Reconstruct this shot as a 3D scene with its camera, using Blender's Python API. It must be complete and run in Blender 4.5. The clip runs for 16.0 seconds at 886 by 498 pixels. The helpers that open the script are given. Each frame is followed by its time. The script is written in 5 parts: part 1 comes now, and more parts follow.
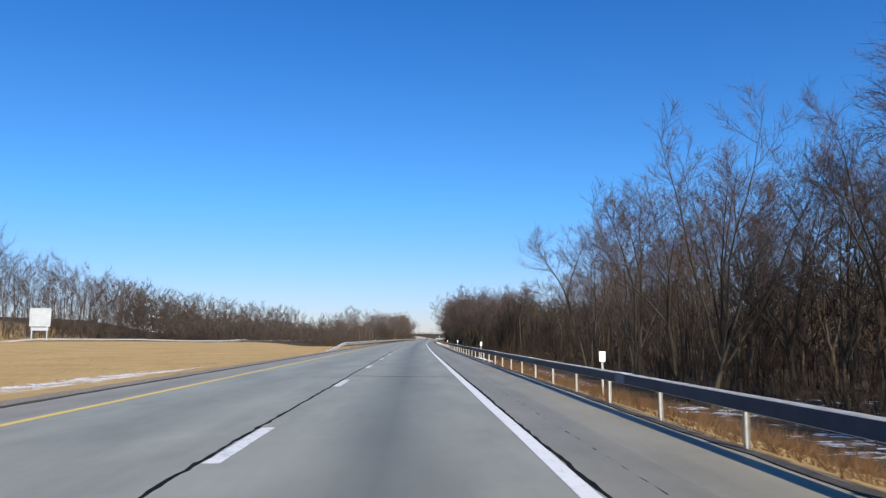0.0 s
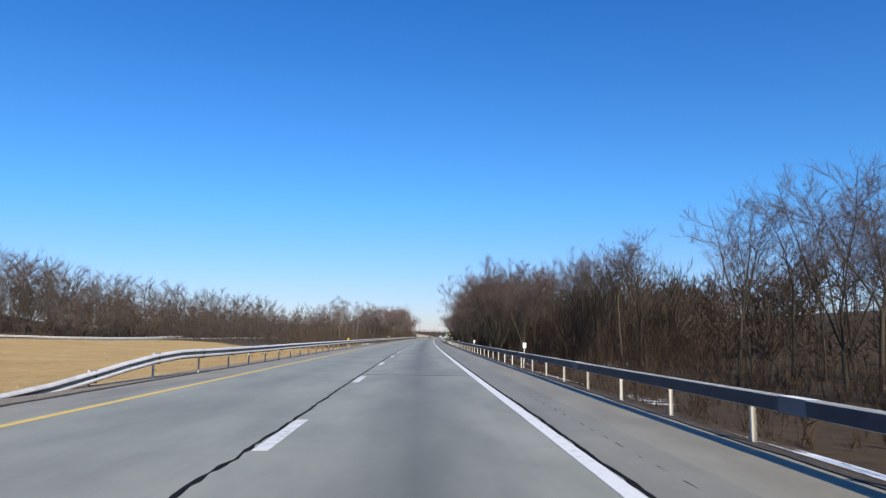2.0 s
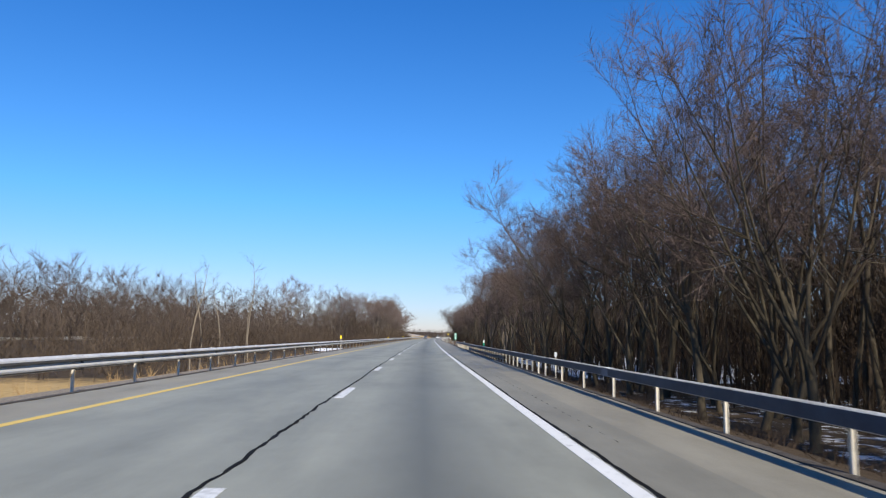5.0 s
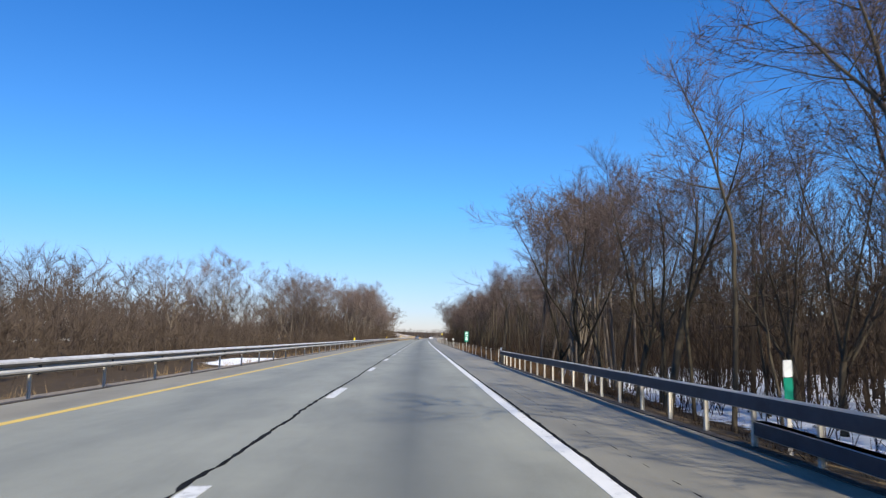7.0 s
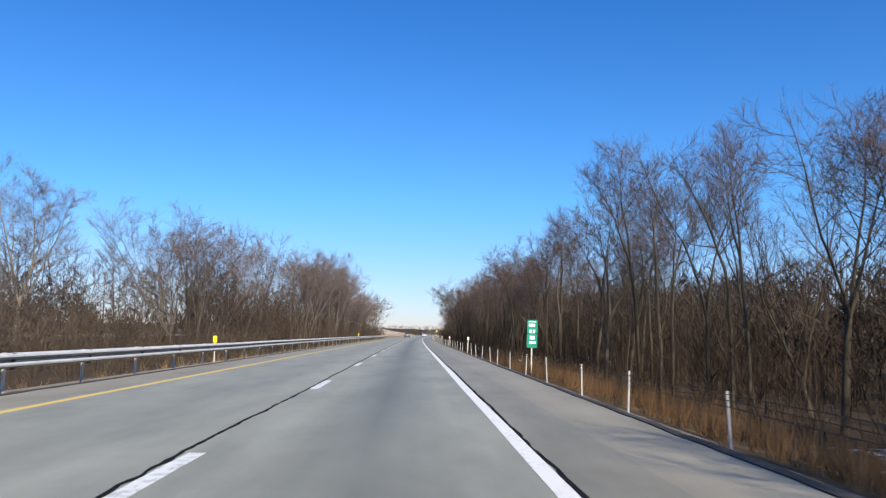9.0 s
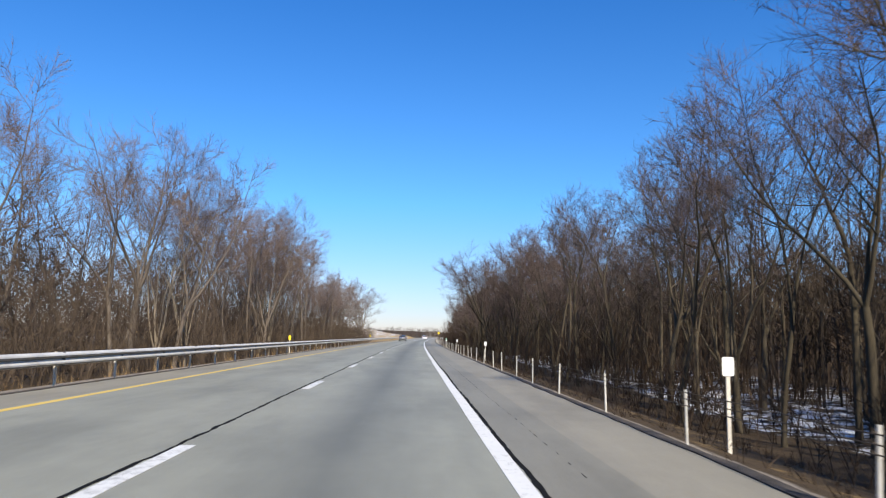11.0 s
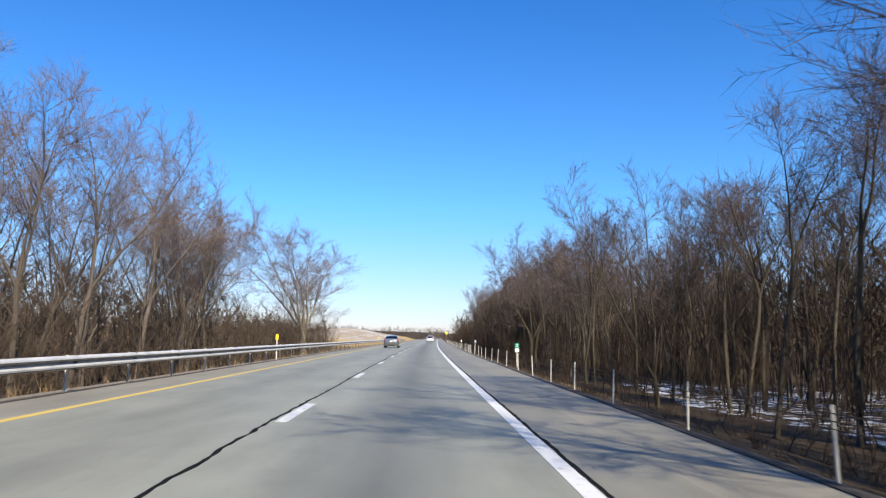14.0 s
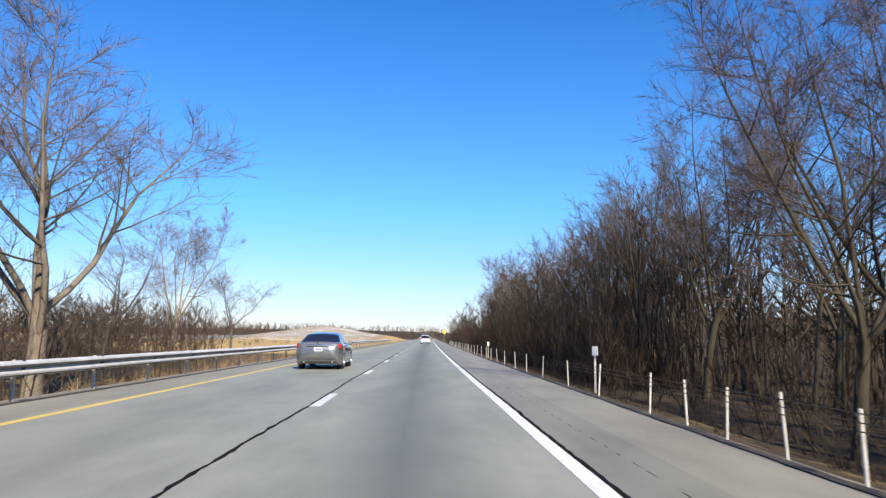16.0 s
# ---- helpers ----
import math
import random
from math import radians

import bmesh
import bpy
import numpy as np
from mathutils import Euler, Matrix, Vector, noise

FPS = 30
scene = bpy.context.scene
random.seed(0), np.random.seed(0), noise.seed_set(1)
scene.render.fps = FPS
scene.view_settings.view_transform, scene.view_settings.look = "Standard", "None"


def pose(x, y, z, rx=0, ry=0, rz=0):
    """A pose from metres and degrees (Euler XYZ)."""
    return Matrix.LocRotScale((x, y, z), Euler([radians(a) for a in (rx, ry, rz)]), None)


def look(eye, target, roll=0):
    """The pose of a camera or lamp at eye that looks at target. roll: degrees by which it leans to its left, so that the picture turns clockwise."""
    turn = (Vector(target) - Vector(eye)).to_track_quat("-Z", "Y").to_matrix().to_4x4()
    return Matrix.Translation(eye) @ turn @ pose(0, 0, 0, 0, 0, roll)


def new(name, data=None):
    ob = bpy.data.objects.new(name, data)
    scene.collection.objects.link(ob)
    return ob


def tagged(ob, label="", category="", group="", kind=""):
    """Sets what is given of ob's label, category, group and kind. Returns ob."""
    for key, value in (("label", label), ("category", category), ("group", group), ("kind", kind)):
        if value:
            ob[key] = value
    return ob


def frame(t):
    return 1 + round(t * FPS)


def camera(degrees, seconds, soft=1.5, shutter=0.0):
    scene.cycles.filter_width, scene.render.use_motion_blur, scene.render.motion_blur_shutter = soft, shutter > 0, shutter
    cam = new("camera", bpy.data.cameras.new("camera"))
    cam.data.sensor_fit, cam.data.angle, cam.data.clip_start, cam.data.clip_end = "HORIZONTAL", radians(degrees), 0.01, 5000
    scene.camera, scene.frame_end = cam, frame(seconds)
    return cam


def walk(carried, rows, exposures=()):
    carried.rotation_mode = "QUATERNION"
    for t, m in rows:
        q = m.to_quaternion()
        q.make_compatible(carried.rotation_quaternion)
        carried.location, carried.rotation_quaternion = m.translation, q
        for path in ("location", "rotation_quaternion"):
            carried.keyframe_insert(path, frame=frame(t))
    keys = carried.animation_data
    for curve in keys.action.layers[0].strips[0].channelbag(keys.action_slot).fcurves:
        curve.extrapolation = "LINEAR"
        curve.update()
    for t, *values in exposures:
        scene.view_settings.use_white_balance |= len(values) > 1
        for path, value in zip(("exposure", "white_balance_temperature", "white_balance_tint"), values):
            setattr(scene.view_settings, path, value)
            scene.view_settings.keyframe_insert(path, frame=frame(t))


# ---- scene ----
# ---------- camera ----------
cam = camera(62.7, 16.0, soft=1.25, shutter=0.06)
EYE_HEIGHT = 1.31
# seconds, x, y, pitch, yaw, roll
PATH = [
    (0, 0.000, -0.30, 6.96, -1.50, 0.04),
    (0.5, -0.278, 14.86, 6.87, -1.47, -0.06),
    (1, -0.528, 29.94, 6.86, -1.37, 0.04),
    (1.5, -0.749, 44.98, 6.86, -1.39, 0.08),
    (2, -0.957, 60.04, 6.82, -1.41, 0.47),
    (2.5, -1.127, 75.15, 6.83, -1.38, 0.73),
    (3, -1.203, 90.18, 6.84, -1.53, 0.60),
    (5.5, -1.233, 165.79, 6.88, -1.92, 0.98),
    (6, -1.108, 181.09, 6.90, -2.07, 1.07),
    (6.5, -0.927, 196.23, 6.89, -2.32, 1.01),
    (7, -0.683, 211.31, 6.90, -2.52, 0.71),
    (7.5, -0.389, 226.25, 6.81, -2.74, 0.93),
    (8, -0.008, 241.09, 6.96, -2.92, 0.55),
    (8.5, 0.297, 255.86, 6.66, -3.06, 0.90),
    (11, 1.895, 330.96, 6.86, -3.15, 0.96),
    (11.5, 2.152, 346.15, 6.83, -3.10, 1.12),
    (12, 2.379, 361.46, 6.84, -3.06, 1.03),
    (12.5, 2.577, 376.86, 6.92, -3.07, 1.00),
    (13, 2.829, 392.27, 6.95, -3.18, 0.81),
    (13.5, 3.070, 407.64, 6.88, -3.14, 0.76),
    (14, 3.397, 422.82, 6.94, -3.16, 0.77),
    (14.5, 3.672, 437.73, 6.93, -3.19, 0.95),
    (15, 4.104, 452.57, 6.85, -3.33, 0.81),
    (15.5, 4.651, 467.02, 6.85, -3.50, 0.81),
    (16, 5.145, 481.15, 6.93, -3.78, 0.55),
]
walk(cam, [(t, pose(x, y, EYE_HEIGHT, 90 + pitch, 0, yaw) @ pose(0, 0, 0, 0, 0, roll)) for t, x, y, pitch, yaw, roll in PATH],
     exposures=[(0.0, 0.36, 6500, 10), (3.0, 0.38, 6500, 10), (5.5, 0.46, 6600, 10), (8.5, 0.55, 6680, 10), (11.0, 0.63, 6850, 10), (16.0, 0.78, 6800, 10)])

# ---------- sky and sun ----------
SUN_FROM = Vector((0.30, -1.0, 0.74)).normalized()
SUN_UP = math.asin(SUN_FROM.z)
world = bpy.data.worlds.new("clear_sky")
scene.world = world
world.use_nodes = True
wn, wl = world.node_tree.nodes, world.node_tree.links
sky = wn.new("ShaderNodeTexSky")
sky.sky_type, sky.sun_disc = "NISHITA", False
sky.sun_elevation, sky.sun_rotation = SUN_UP, math.atan2(SUN_FROM.x, SUN_FROM.y)
sky.altitude, sky.air_density, sky.dust_density, sky.ozone_density = 100, 1.0, 0.2, 3.0
# a deep clear winter blue: the tint grows with the height above the horizon
height = wn.new("ShaderNodeSeparateXYZ")
wl.new(wn.new("ShaderNodeTexCoord").outputs["Generated"], height.inputs[0])
tint = wn.new("ShaderNodeValToRGB")
tint.color_ramp.elements[0].position, tint.color_ramp.elements[0].color = 0.0, (0.47, 0.475, 0.64, 1)
tint.color_ramp.elements[1].position, tint.color_ramp.elements[1].color = 0.50, (0.118, 0.50, 0.96, 1)
low = tint.color_ramp.elements.new(0.07)
low.color = (0.425, 0.525, 0.755, 1)
deep = tint.color_ramp.elements.new(0.18)
deep.color = (0.285, 0.612, 0.93, 1)
wl.new(height.outputs[2], tint.inputs[0])
blue = wn.new("ShaderNodeMix")
blue.data_type, blue.blend_type = "RGBA", "MULTIPLY"
blue.inputs[0].default_value = 1.0
wl.new(sky.outputs[0], blue.inputs[6])
wl.new(tint.outputs[0], blue.inputs[7])
wl.new(blue.outputs[2], wn["Background"].inputs[0])
wn["Background"].inputs[1].default_value = 0.13
sun_data = bpy.data.lights.new("sun", "SUN")
sun_data.energy, sun_data.angle, sun_data.color = 5.0, radians(0.53), (1.0, 0.93, 0.80)
sun = new("sun", sun_data)
sun.matrix_world = look(SUN_FROM * 300, (0, 0, 0))


# ---------- the road's line in plan ----------
EDGE_KNOTS = [1.71, 1.23, 0.83, 0.60, 0.60, 0.77, 1.12, 1.74, 2.38, 3.04, 3.81, 4.76, 5.95, 7.44, 9.20, 11.10, 13.08, 15.10, 17.14, 19.21]


def edge_spline(y):
    s = (y + 20) / 40.0
    i = min(max(int(math.floor(s)), 1), len(EDGE_KNOTS) - 3)
    u = s - i
    a, b, c, d = EDGE_KNOTS[i - 1:i + 3]
    return ((1 - u) ** 3 * a + (3 * u ** 3 - 6 * u * u + 4) * b + (-3 * u ** 3 + 3 * u * u + 3 * u + 1) * c + u ** 3 * d) / 6


def edge(y):
    """x of the white edge line on the right of the carriageway, at the distance y."""
    if y < 5:
        return edge_spline(5) + (y - 5) * (edge_spline(6) - edge_spline(5))
    if y > 680:
        return edge_spline(680) + (y - 680) * (edge_spline(680) - edge_spline(679)) * 1.0
    return edge_spline(y)


def turn_at(y):
    """Heading of the road at y, in degrees for pose()."""
    return -math.degrees(math.atan(edge(y + 0.5) - edge(y - 0.5)))


def smooth(a, b, v):
    t = min(max((v - a) / (b - a), 0.0), 1.0)
    return t * t * (3 - 2 * t)


PAVED_R, PAVED_L = 2.32, -9.25       # paved edges, from the white edge line
SKIP, YELLOW = -3.66, -7.66          # lane dashes and yellow edge line


def opposite_x(y):
    """Middle of the opposite carriageway."""
    if y < 208:
        return max(-56 - (208 - y) * 0.42, -140)
    return min(-56 + (y - 208) * 0.06, -46) + max(0, y - 560) * 0.03


def ground_z(x, y):
    """Height of the open ground."""
    o = x - edge(y)
    n = noise.noise((x * 0.06, y * 0.06, 0)) * 0.35 + noise.noise((x * 0.31, y * 0.31, 4)) * 0.08
    if o > 0:
        z = -0.05 - 0.10 * smooth(2.3, 3.0, o) - 0.42 * smooth(2.9, 4.6, o) - 1.15 * smooth(4.2, 9.0, o) + n * smooth(4.5, 12, o)
        if o < PAVED_R:
            z = -0.1
    else:
        a = -o
        median = -0.05 - 0.45 * smooth(9.6, 17, a) + 0.95 * smooth(24, 62, a) + n * 0.35 * smooth(10, 16, a)
        scrub = -0.05 - 1.35 * smooth(9.8, 15, a) + 1.45 * smooth(26, 42, a) + n * smooth(11, 20, a)
        field = -0.05 - 0.55 * smooth(9.8, 14, a) + 0.75 * smooth(22, 45, a) + n * 0.5 * smooth(11, 20, a)
        k = smooth(150, 200, y)
        z = median * (1 - k) + scrub * k
        k = smooth(470, 560, y)
        z = z * (1 - k) + field * k
        if o > PAVED_L:
            z = -0.1
    # wooded rises, made up and added on both sides to block sky behind trees
    z += 8.0 * smooth(36, 75, o) * (1 - 0.55 * smooth(56, 66, y) * (1 - smooth(120, 135, y)))
    rise = max(66.0, 12.0 - opposite_x(y))
    z += 7.0 * smooth(rise, rise + 40, -o) * smooth(-20, 40, y) * (1 - 0.6 * smooth(210, 270, y)) * (1 - 0.5 * smooth(495, 560, y))
    # the bank ahead, on the inside of the road
    hx = (o + 42) / 25.0
    z += (5.0 + 1.6 * noise.noise((x * 0.07, y * 0.02, 8))) * math.exp(-hx * hx - ((y - 790) / 75.0) ** 2) * smooth(-8, -16, o)
    z += 9.0 * smooth(950, 1500, y)
    return z


# ---------- mesh helpers ----------
def mesh_object(name, verts, faces, material, parent=None, label="", smooth_faces=False):
    me = bpy.data.meshes.new(name)
    me.from_pydata([tuple(v) for v in verts], [], faces)
    if material:
        me.materials.append(material)
    if smooth_faces:
        me.polygons.foreach_set("use_smooth", [True] * len(me.polygons))
    me.update()
    ob = new(name, me)
    if parent:
        ob.parent = parent
    if label:
        ob["label"] = label
    return ob


def part(name, bm, material, parent=None, label="", smooth_faces=False):
    me = bpy.data.meshes.new(name)
    bm.to_mesh(me)
    bm.free()
    if material:
        me.materials.append(material)
    if smooth_faces:
        me.polygons.foreach_set("use_smooth", [True] * len(me.polygons))
    ob = new(name, me)
    if parent:
        ob.parent = parent
    if label:
        ob["label"] = label
    return ob


def share(name, me, parent, m):
    ob = new(name, me)
    ob.parent = parent
    ob.matrix_basis = m
    return ob


def base(name, m, label, category, group="", kind=""):
    ob = new(name)
    ob.matrix_basis = m
    ob.empty_display_size = 0.2
    return tagged(ob, label, category, group, kind)


def box(bm, x0, x1, y0, y1, z0, z1, bevel=0.0):
    made = bmesh.ops.create_cube(bm, size=1, matrix=Matrix.LocRotScale(((x0 + x1) / 2, (y0 + y1) / 2, (z0 + z1) / 2), None, (x1 - x0, y1 - y0, z1 - z0)))
    if bevel:
        edges = list({e for v in made["verts"] for e in v.link_edges})
        bmesh.ops.bevel(bm, geom=edges, offset=bevel, segments=2, affect="EDGES", profile=0.7)
    return bm


def tube(bm, a, b, r0, r1, sides=10, caps=True):
    a, b = Vector(a), Vector(b)
    m = Matrix.Translation((a + b) / 2) @ (b - a).to_track_quat("Z", "Y").to_matrix().to_4x4()
    bmesh.ops.create_cone(bm, cap_ends=caps, segments=sides, radius1=r0, radius2=r1, depth=(b - a).length, matrix=m)
    return bm


def ribbon(o0, o1, top, y0, y1, step, bottom, wobble=0.0, seed=0):
    """A strip along the road between two offsets: vertices, faces and (offset, y) of each vertex."""
    n = max(int((y1 - y0) / step), 1)
    verts, faces, uv = [], [], []
    for k in range(n + 1):
        y = y0 + (y1 - y0) * k / n
        e = edge(y)
        drift = (noise.noise((y * 0.13, seed, 3)) + 0.7 * noise.noise((y * 0.8, seed, 9))) * wobble
        d0 = (noise.noise((y * 2.3, seed, 0)) * 0.8 + noise.noise((y * 6.1, seed, 2)) * 0.5) * wobble + drift
        d1 = (noise.noise((y * 2.7, seed, 7)) * 0.8 + noise.noise((y * 6.7, seed, 5)) * 0.5) * wobble + drift
        for o, z in ((o0 + d0, bottom), (o0 + d0, top), (o1 + d1, top), (o1 + d1, bottom)):
            verts.append((e + o, y, z))
            uv.append((o, y))
    for k in range(n):
        i = 4 * k
        for j in range(3):
            faces.append((i + j + 1, i + j, i + j + 4, i + j + 5))
    faces.append((0, 1, 2, 3))
    faces.append((4 * n + 3, 4 * n + 2, 4 * n + 1, 4 * n))
    return verts, faces, uv


def strip(name, material, o0, o1, top, y0, y1, step=4.0, bottom=-0.02, wobble=0.0, seed=0, parent=None, label=""):
    verts, faces, uv = ribbon(o0, o1, top, y0, y1, step, bottom, wobble, seed)
    ob = mesh_object(name, verts, faces, material, parent, label)
    layer = ob.data.uv_layers.new(name="along")
    index = np.empty(len(ob.data.loops), dtype=np.int32)
    ob.data.loops.foreach_get("vertex_index", index)
    layer.data.foreach_set("uv", np.array(uv, dtype=np.float32)[index].ravel())
    return ob


# ---------- materials ----------
def material(name):
    m = bpy.data.materials.new(name)
    m.use_nodes = True
    t = m.node_tree
    return m, t.nodes, t.links, t.nodes["Principled BSDF"]


def ramp(nodes, links, source, stops):
    r = nodes.new("ShaderNodeValToRGB")
    while len(r.color_ramp.elements) < len(stops):
        r.color_ramp.elements.new(0.5)
    for e, (p, c) in zip(r.color_ramp.elements, stops):
        e.position, e.color = p, (*c, 1) if len(c) == 3 else c
    links.new(source, r.inputs[0])
    return r.outputs[0]


def noise_tex(nodes, links, coords, scale, detail=4.0, rough=0.6, stretch=None):
    n = nodes.new("ShaderNodeTexNoise")
    n.inputs["Scale"].default_value, n.inputs["Detail"].default_value, n.inputs["Roughness"].default_value = scale, detail, rough
    if stretch:
        mp = nodes.new("ShaderNodeMapping")
        mp.inputs["Scale"].default_value = stretch
        links.new(coords, mp.inputs[0])
        coords = mp.outputs[0]
    links.new(coords, n.inputs["Vector"])
    return n.outputs["Fac"]


def mix(nodes, links, fac, a, b, mode="MIX"):
    m = nodes.new("ShaderNodeMix")
    m.data_type, m.blend_type = "RGBA", mode
    for sock, v in ((m.inputs[0], fac), (m.inputs[6], a), (m.inputs[7], b)):
        if isinstance(v, (int, float)):
            sock.default_value = v
        elif isinstance(v, tuple):
            sock.default_value = (*v, 1)
        else:
            links.new(v, sock)
    return m.outputs[2]


def maths(nodes, links, op, a, b=0.0, clamp=False):
    m = nodes.new("ShaderNodeMath")
    m.operation, m.use_clamp = op, clamp
    for sock, v in ((m.inputs[0], a), (m.inputs[1], b)):
        if isinstance(v, (int, float)):
            sock.default_value = v
        else:
            links.new(v, sock)
    return m.outputs[0]


def bump(nodes, links, bsdf, height, strength, distance=0.02):
    b = nodes.new("ShaderNodeBump")
    b.inputs["Strength"].default_value, b.inputs["Distance"].default_value = strength, distance
    links.new(height, b.inputs["Height"])
    links.new(b.outputs[0], bsdf.inputs["Normal"])


def object_coords(nodes):
    return nodes.new("ShaderNodeTexCoord").outputs["Object"]


def plain(name, colour, rough=0.5, metal=0.0, var=0.12, scale=6.0, bump_strength=0.0, bump_scale=60.0, by_object=0.0, coat=0.0):
    """A surface with mottling at two scales."""
    m, n, l, b = material(name)
    c = object_coords(n)
    low, high = noise_tex(n, l, c, scale), noise_tex(n, l, c, scale * 9, 5)
    dark = tuple(v * (1 - var * 2) for v in colour)
    light = tuple(min(v * (1 + var), 0.95) for v in colour)
    col = ramp(n, l, low, [(0.3, dark), (0.62, light)])
    col = mix(n, l, 0.35, col, ramp(n, l, high, [(0.35, dark), (0.65, light)]))
    if by_object:
        info = n.new("ShaderNodeObjectInfo")
        col = mix(n, l, by_object, col, ramp(n, l, info.outputs["Random"], [(0, tuple(v * 0.55 for v in colour)), (1, tuple(min(v * 1.45, 0.95) for v in colour))]))
    l.new(col, b.inputs["Base Color"])
    b.inputs["Roughness"].default_value, b.inputs["Metallic"].default_value = rough, metal
    b.inputs["Coat Weight"].default_value = coat
    if bump_strength:
        bump(n, l, b, noise_tex(n, l, c, bump_scale, 6), bump_strength)
    return m


def road_surface(name, tone, tracks):
    """Worn asphalt; tracks: middle offsets of the darker oil bands."""
    m, n, l, b = material(name)
    uvn = n.new("ShaderNodeUVMap")
    uvn.uv_map = "along"
    uv = uvn.outputs[0]
    c = object_coords(n)
    large = noise_tex(n, l, uv, 0.35, 5, 0.55, (1, 0.12, 1))
    mid = noise_tex(n, l, c, 1.6, 9, 0.72)
    blotch = noise_tex(n, l, uv, 0.9, 6, 0.6, (1, 0.25, 1))
    grit = noise_tex(n, l, c, 90, 3)
    col = ramp(n, l, large, [(0.3, tuple(v * 0.72 for v in tone)), (0.7, tuple(v * 1.22 for v in tone))])
    streaks = noise_tex(n, l, uv, 3.2, 5, 0.65, (1, 0.02, 1))
    col = mix(n, l, 0.4, col, ramp(n, l, streaks, [(0.3, tuple(v * 0.6 for v in tone)), (0.7, tuple(v * 1.35 for v in tone))]))
    col = mix(n, l, 0.4, col, ramp(n, l, mid, [(0.3, tuple(v * 0.55 for v in tone)), (0.7, tuple(v * 1.28 for v in tone))]))
    col = mix(n, l, 0.5, col, ramp(n, l, grit, [(0.25, tuple(v * 0.55 for v in tone)), (0.5, tone), (0.78, tuple(min(v * 1.6, 0.9) for v in tone))]))
    col = mix(n, l, 0.30, col, ramp(n, l, blotch, [(0.35, tuple(v * 0.45 for v in tone)), (0.5, tone), (0.68, tuple(v * 1.5 for v in tone))]))
    split = n.new("ShaderNodeSeparateXYZ")
    l.new(uv, split.inputs[0])
    across = split.outputs[0]
    for middle, width, depth in tracks:
        d = maths(n, l, "ABSOLUTE", maths(n, l, "SUBTRACT", across, middle))
        fall = maths(n, l, "SUBTRACT", 1.0, maths(n, l, "DIVIDE", d, width), True)
        fall = maths(n, l, "MULTIPLY", fall, maths(n, l, "ADD", large, 0.25))
        fall = maths(n, l, "MULTIPLY", fall, depth, True)
        col = mix(n, l, fall, col, tuple(v * 0.35 for v in tone))
    l.new(col, b.inputs["Base Color"])
    b.inputs["Roughness"].default_value = 0.62
    bump(n, l, b, grit, 0.25, 0.004)
    return m


def paint_line(name, colour, under, wear_more=0.0):
    """Road paint worn through in flecks."""
    m, n, l, b = material(name)
    c = object_coords(n)
    wear = noise_tex(n, l, c, 7, 6, 0.7)
    grit = noise_tex(n, l, c, 60, 4)
    mask = maths(n, l, "ADD", wear, maths(n, l, "MULTIPLY", grit, 0.35))
    f = ramp(n, l, mask, [(0.49 + wear_more, (0.75, 0.75, 0.75)), (0.62 + wear_more, (0.0, 0.0, 0.0))])
    col = mix(n, l, f, colour, under)
    col = mix(n, l, 0.25, col, ramp(n, l, noise_tex(n, l, c, 1.3), [(0.3, tuple(v * 0.7 for v in colour)), (0.7, colour)]))
    l.new(col, b.inputs["Base Color"])
    b.inputs["Roughness"].default_value = 0.6
    return m


